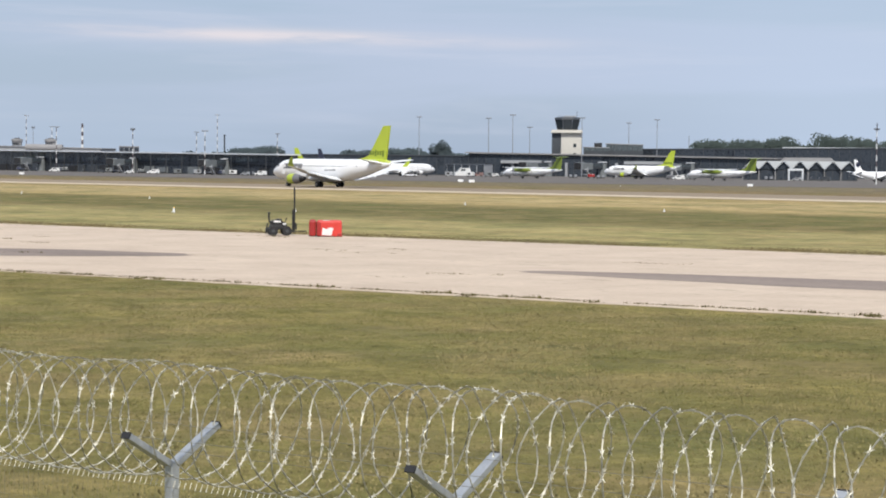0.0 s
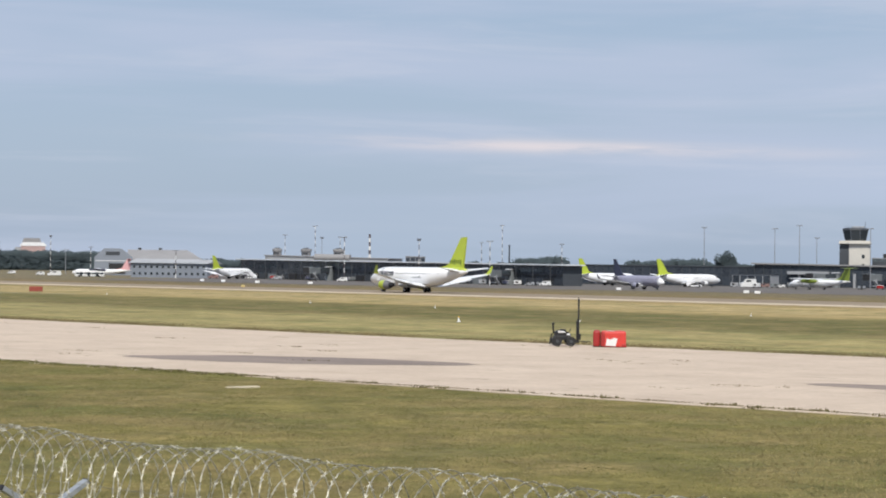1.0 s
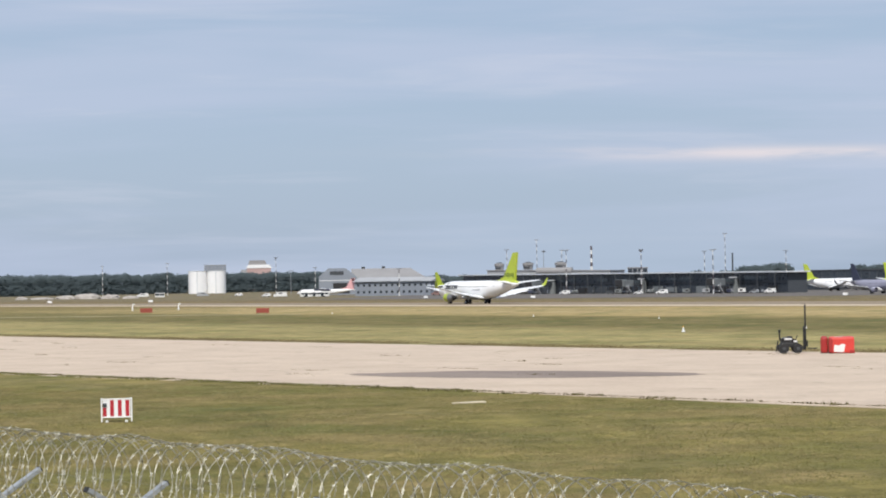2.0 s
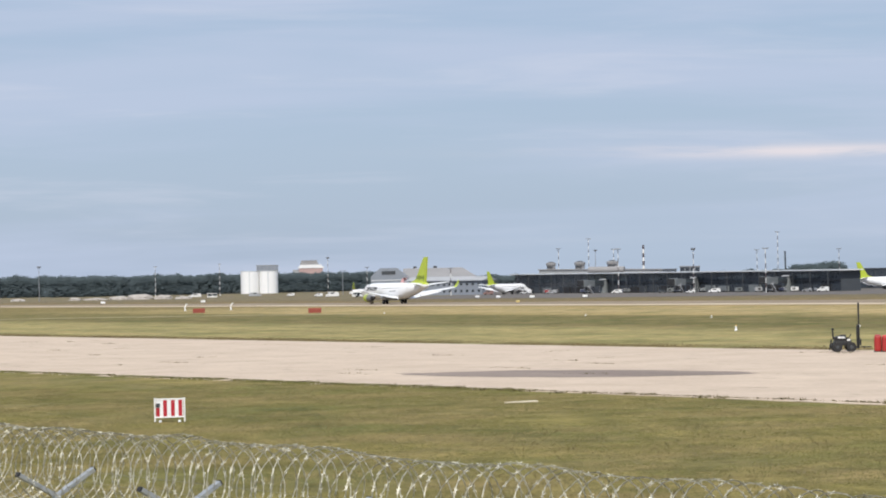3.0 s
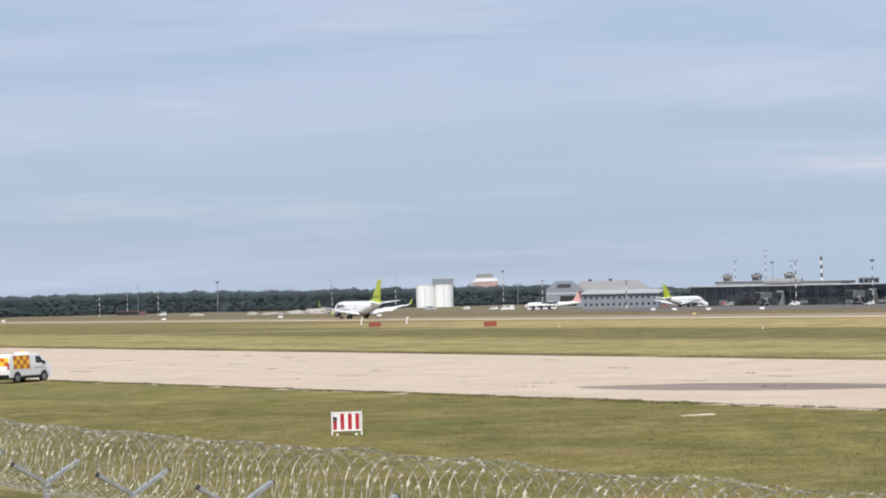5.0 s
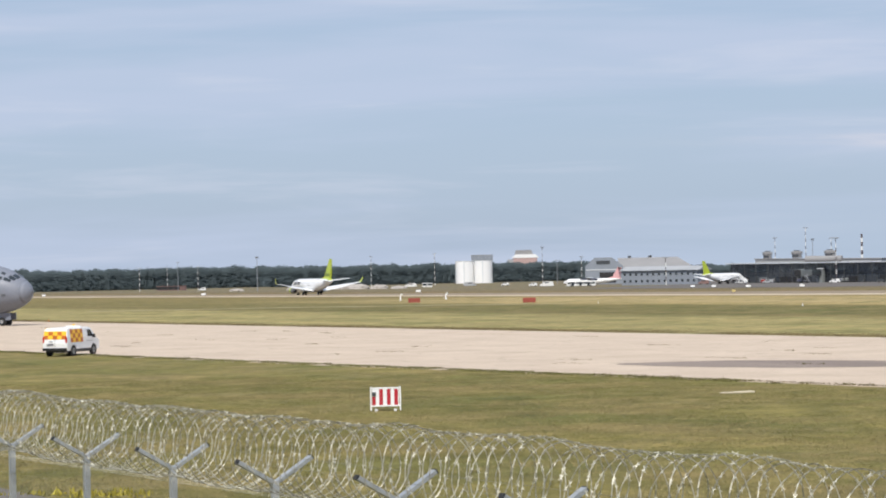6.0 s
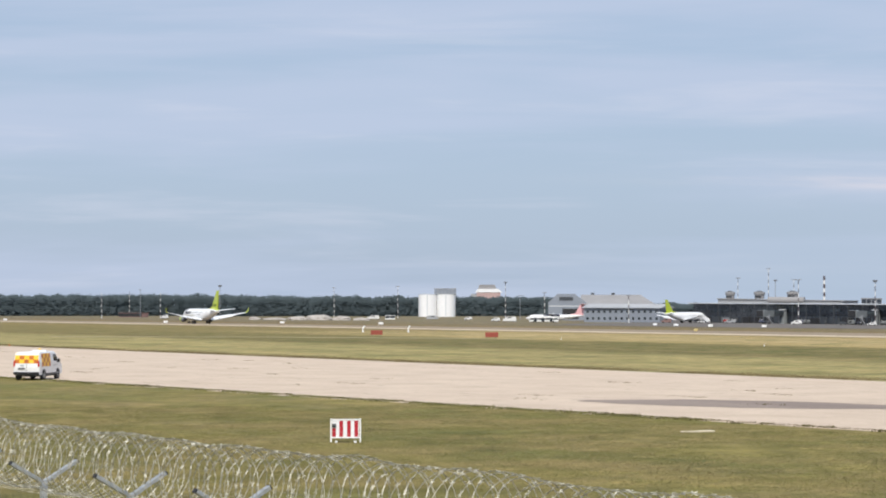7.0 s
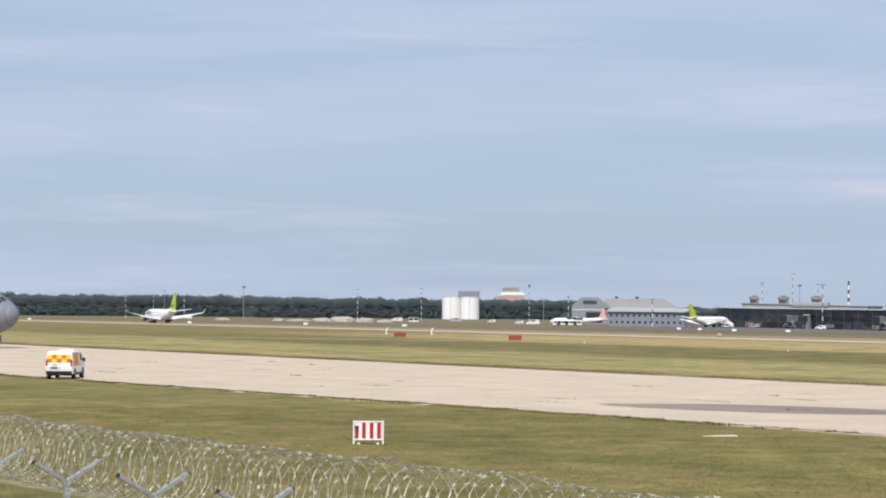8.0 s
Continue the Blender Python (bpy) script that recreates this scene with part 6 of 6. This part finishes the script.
    for i in range(11):
        part("band", T((0, 0, i * 2.24), (0, 0, (i + 1) * 2.24), 0.72 - 0.015 * i, 0.70 - 0.015 * i, 14), OFFWHITE if i % 2 else BAND, ch)
    ch = tagged(empty("flue", place(5.52, 1250, APRON)), "thin dark steel flue", "chimney")
    part("pipe", T((0, 0, 0), (0, 0, 19.2), 0.5, 0.4, 10), FRAME_D, ch)
    part("collar", T((0, 0, 18.8), (0, 0, 19.4), 0.6, 0.6, 10), FRAME_D, ch)
    # rubble heaps beyond the runway
    rng = random.Random(8)
    for az, d, w, h in ((22.3, 1390, 10, 2.2), (21.8, 1360, 14, 3.2), (21.2, 1340, 9, 2.6), (20.7, 1320, 8, 1.6), (23.4, 1330, 6, 1.8), (24.8, 1310, 7, 1.4), (22.9, 1380, 12, 1.3)):
        bm = bmesh.new()
        bmesh.ops.create_icosphere(bm, subdivisions=3, radius=1)
        for v in bm.verts:
            v.co *= 1 + 0.28 * noise.noise(v.co * 2.3 + Vector((az, 0, 0)))
            v.co = Vector((v.co.x * w * 0.6, v.co.y * w * 0.4, max(-0.3, v.co.z) * h))
        x = place(az, d)
        tagged(part("earth_mound", bm, RUBBLE, m=place(az, d, slope(x.translation.x, x.translation.y), az)), "pale mound of dug earth and rubble", "earth mound", "earth mounds")
    # woods; distance haze is already in their leaf colours
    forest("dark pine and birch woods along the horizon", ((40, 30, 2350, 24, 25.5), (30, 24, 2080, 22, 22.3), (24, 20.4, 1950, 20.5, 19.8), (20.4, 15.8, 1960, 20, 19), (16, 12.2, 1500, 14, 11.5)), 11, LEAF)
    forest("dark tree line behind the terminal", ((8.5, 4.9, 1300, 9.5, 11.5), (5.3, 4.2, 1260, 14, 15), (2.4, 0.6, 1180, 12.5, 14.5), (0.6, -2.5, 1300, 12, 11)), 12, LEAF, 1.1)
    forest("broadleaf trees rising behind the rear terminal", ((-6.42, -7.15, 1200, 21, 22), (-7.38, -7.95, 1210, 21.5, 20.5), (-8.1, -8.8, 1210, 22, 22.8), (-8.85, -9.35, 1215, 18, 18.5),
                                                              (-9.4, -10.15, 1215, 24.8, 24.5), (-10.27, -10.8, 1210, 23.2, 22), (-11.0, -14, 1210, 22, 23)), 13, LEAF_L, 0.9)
    tree(0.03, 1120, 18.0, 13.5, 4, "big round dark tree behind the terminal")



# ---- the things in their places ----
def build_near_things():
    forklift(pose(-10.38, 146.6, 0.02, 0, 0, 12))
    red_case(pose(-7.28, 145.4, 0.02, 0, 0, 5), True)
    red_case(pose(-8.37, 145.7, 0.02, 0, 0, 3), False)
    striped_sign(pose(-30.9, 80.1, 0.0, 0, 0, 21))
    slab = bmesh.new()
    box(slab, (0, 0, 0.03), (1.4, 0.38, 0.075), 0.02)
    for v in slab.verts:
        v.co.z *= 0.85 + 0.3 * v.co.x
        v.co += Vector((0.06 * noise.noise(v.co * 3), 0.1 * noise.noise(v.co * 2 + Vector((5, 0, 0))), 0))
    tagged(part("stone_slab", slab, STONE, m=pose(-19.8, 91.3, 0.0, 0, 0, 35)), "flat pale stone slab lying in the grass", "stone slab")
    for x, y, rz in ((-143.0, 386.0, 25), (-112.9, 360.0, 22)):
        red_board(pose(x, y, 0, 0, 0, rz))
    for x, y in ((-166.1, 440.5), (-157.4, 444.2)):
        marker(pose(x, y, 0, 0, 0, 20), "lamp")
    for x, y in ((4.4, 559), (6.9, 540), (74.2, 545.6), (-169.6, 718.8), (-155.5, 687.2), (-135.1, 641.6), (-29.2, 609.1), (-118.3, 635.0)):
        marker(pose(x, y, slope(x, y), 0, 0, math.degrees(math.atan2(-x, y))), "box")
    for x, y in ((-274.0, 654.9), (-321.7, 670.6), (-228.9, 621.9)):
        marker(pose(x, y, 0.02, 0, 0, 25), "box")
    marker(pose(-449.6, 791.6, 0.02, 0, 0, 28), "box")
    marker(pose(-148.6, 262.8, 0), "orange")
    marker(pose(-101.1, 465.5, 0, 0, 0, 12), "yellow")
    for x, y, kind in ((-24.5, 206.0, "capped"), (2.5, 250, "plain"), (22.1, 225.4, "plain"), (-98.1, 350.3, "plain"), (-55.3, 296.9, "plain"), (-35.2, 271.5, "plain"), (39.7, 505.1, "plain")):
        marker(pose(x, y, slope(x, y)), kind)


def build_parked():
    a = airliner("white airliner with a lime green tail parked at the terminal", WHITE, LIME, OFFWHITE, marks=False, group="parked airliners", winglets=False)
    a.matrix_basis = place(3.0, 945, APRON + 0.06, -50)
    copy_thing(a, place(0.98, 925, APRON + 0.06, -56))
    copy_thing(a, place(12.5, 1100, APRON + 0.06, -27))
    b = airliner("white airliner with lime engines parked nose in", WHITE, LIME, LIME, group="parked airliners", winglets=True)
    b.matrix_basis = place(-4.95, 895, APRON + 0.06, 60)
    q = turboprop("white and lime turboprop airliner parked on the apron", WHITE, LIME_M, LIME_M, group="parked turboprops")
    q.matrix_basis = place(-2.2, 862, APRON + 0.06, 46)
    copy_thing(q, place(-6.95, 850, APRON + 0.06, 52))
    c = airliner("white airliner with a dark mark on its white tail", WHITE, WHITE, NAVY_D, marks=False, group="parked airliners", winglets=False)
    c.matrix_basis = place(-10.9, 862, APRON + 0.06, -62) @ Matrix.Diagonal((0.74, 0.74, 0.74, 1))
    fin = [o for o in c.children if o.name.startswith("fin")][0]
    for s in (-1, 1):
        part("tail_emblem", T((s * 0.22, -13.2, 8.6), (s * 0.29, -13.2, 8.6), 1.3, seg=14), NAVY_D, fin, "dark round tail emblem as a plain disc")
    d = turboprop("white turboprop airliner with a pink tail before the hangar", WHITE, PINK, NAVY_D, 30.0, 9.2, 27.0, group="parked turboprops")
    d.matrix_basis = place(15.85, 1165, APRON + 0.06, 101)
    stairs_truck("white boarding stairs at a parked airliner", place(0.85, 905, APRON + 0.06, -80))
    stairs_truck("white boarding stairs at a parked airliner", place(12.05, 1088, APRON + 0.06, 60))
    apron_bus(place(16.08, 1122, APRON + 0.06, 106))
    rng = random.Random(44)
    pier_line = lambda az: 886 + (az - 4.15) * (1134 - 886) / (12.31 - 4.15)
    for az in (11.5, 11.3, 10.6, 10.1, 9.55, 9.5, 8.95, 8.4, 8.32, 7.6, 7.1, 6.7, 6.62, 6.2, 5.6, 5.3, 4.85):
        m = place(az, pier_line(az) - rng.uniform(9, 26), APRON + 0.06, az + rng.choice((88, 70, -80, 40)))
        if rng.random() < 0.6:
            baggage_cart(m, rng.choice((CONC_G, RED_D, NAVY, BRIDGE, PRINT)), rng.random() < 0.7)
        else:
            power_unit(m, rng.choice((OFFWHITE, CONC_G, BRIDGE)))
    for az in (-0.15, -0.35, -0.7, -1.15, -1.55, -3.3, -3.75, -4.0, -5.75, -6.1, -6.3, -8.2, -9.15, -9.35):
        m = place(az, rng.uniform(868, 905) if az < -3 else rng.uniform(915, 940), APRON + 0.06, az + rng.choice((88, 70, -80, 40)))
        if rng.random() < 0.6:
            baggage_cart(m, rng.choice((CONC_G, RED_D, NAVY, BRIDGE, PRINT)), rng.random() < 0.7)
        else:
            power_unit(m, rng.choice((OFFWHITE, CONC_G, BRIDGE)))
    j = cargo_jet()
    p = Vector((-145.3, 246.2, 0.02))
    j.matrix_basis = pose(*p, 0, 0, -93)
    rng = random.Random(21)
    for az, d, name, label, size, mat in (
            (16.95, 1190, "fuel_truck", "white fuel truck on the apron", (2.5, 8.5, 3.2), WHITE), (17.3, 1230, "van", "white service van on the apron", (2.0, 5.4, 2.3), WHITE),
            (18.0, 1350, "van", "white service van on the apron", (2.0, 5.4, 2.3), OFFWHITE), (18.9, 1400, "truck", "grey truck on the apron", (2.5, 9, 3.0), CONC_G), (20.4, 1440, "truck", "pale truck beyond the runway", (2.5, 9, 3.0), OFFWHITE),
            (9.75, 1000, "van", "white service van on the apron", (2.0, 5.6, 2.2), WHITE), (7.9, 935, "car", "white car parked by the pier", (1.8, 4.5, 1.6), WHITE), (7.3, 925, "van", "white service van on the apron", (2.0, 6.0, 2.3), WHITE),
            (5.0, 885, "car", "silver car parked by the pier", (1.8, 4.5, 1.6), METAL_G), (4.6, 880, "van", "white van by the pier", (2.0, 5.5, 2.3), WHITE), (11.4, 1075, "tractor", "grey towing tractor on the apron", (2.4, 6.0, 2.0), CONC_G), (8.6, 960, "baggage_tractor", "dark baggage tractor on the apron", (1.8, 4.0, 1.8), CONC_D),
            (-0.5, 930, "catering_truck", "white high-loading catering truck", (2.6, 8, 4.2), OFFWHITE), (-0.9, 935, "baggage_tractor", "red baggage tractor by the terminal", (2.2, 5, 2.0), BRICK), (-1.3, 930, "car", "white car by the terminal", (1.8, 4.5, 1.6), WHITE), (-5.95, 850, "van", "white van behind a parked plane", (2.0, 5.5, 2.2), WHITE),
            (-8.9, 860, "car", "silver car by the pavilion", (1.8, 4.5, 1.6), METAL_G), (-9.6, 862, "van", "dark van by the pavilion", (2.0, 5.0, 2.1), CONC_D), (25.65, 1560, "van", "white domed vehicle beyond the runway", (2.4, 5.5, 3.0), WHITE), (13.0, 1085, "van", "brown van by the office block", (2.0, 6.0, 2.6), BRICK)):
        m = place(az, d, 0, az + rng.choice((80, 95, -88, 100)))
        x, y = m.translation.x, m.translation.y
        m.translation.z = slope(x, y) + 0.06
        car(name, label, m, tuple(0.82 * v for v in size), OFFWHITE if mat is WHITE else mat)


build_far()
build_parked()
build_near_things()
departing = airliner("white airliner with a lime green tail rolling for take-off", WHITE, LIME, LIME, nosepaint=None, k=0.945)
taxiing = airliner("slate-blue airliner with a white nose taxiing on the apron", SLATE, NAVY_D, SLATE, nosepaint=WHITE, marks=False, k=0.9)
van, van_wheels = follow_me_van()
build_grass()


def motions():
    """The take-off roll, the taxiing plane and the turning van."""
    rows = []
    for i in range(9):
        s = 282.6 + 53.9 * i + 0.34 * i * i + (0.6, 0.8, 0.4, -0.2, -0.8, -0.8, -0.4, -0.1, 0.0)[i]
        p = RU * s + RN * 270.0
        rows.append((float(i), pose(p.x, p.y, 0.03, 0, 0, 46.5)))
    walk(departing, rows)
    rows = []
    for i in (0, 2, 4, 6, 8):
        x, y = -33.8 + 4.05 * i, 764.0 - 4.8 * i
        rows.append((float(i), pose(x, y, slope(x, y) + 0.06, 0, 0, -140)))
    walk(taxiing, rows)
    path = ((0.0, -82.4, 128.0, -24), (3.5, -79.4, 137.0, -14), (5.2, -78.4, 140.6, -6), (6.5, -78.8, 143.0, 6), (7.25, -78.95, 143.9, 12), (8.0, -79.3, 144.9, 18))
    walk(van, [(t, pose(x, y, 0.02, 0, 0, h)) for t, x, y, h in path])
    rolled = [0.0]
    for a, b in zip(path, path[1:]):
        rolled.append(rolled[-1] + math.hypot(b[1] - a[1], b[2] - a[2]))
    for w in van_wheels:
        home = w.matrix_basis.translation.copy()
        turn = []
        for i in range(65):
            t = i * 0.125
            d = float(np.interp(t, [q[0] for q in path], rolled))
            turn.append((t, pose(*home, -math.degrees(d / 0.33), 0, 0)))
        walk(w, turn)


motions()
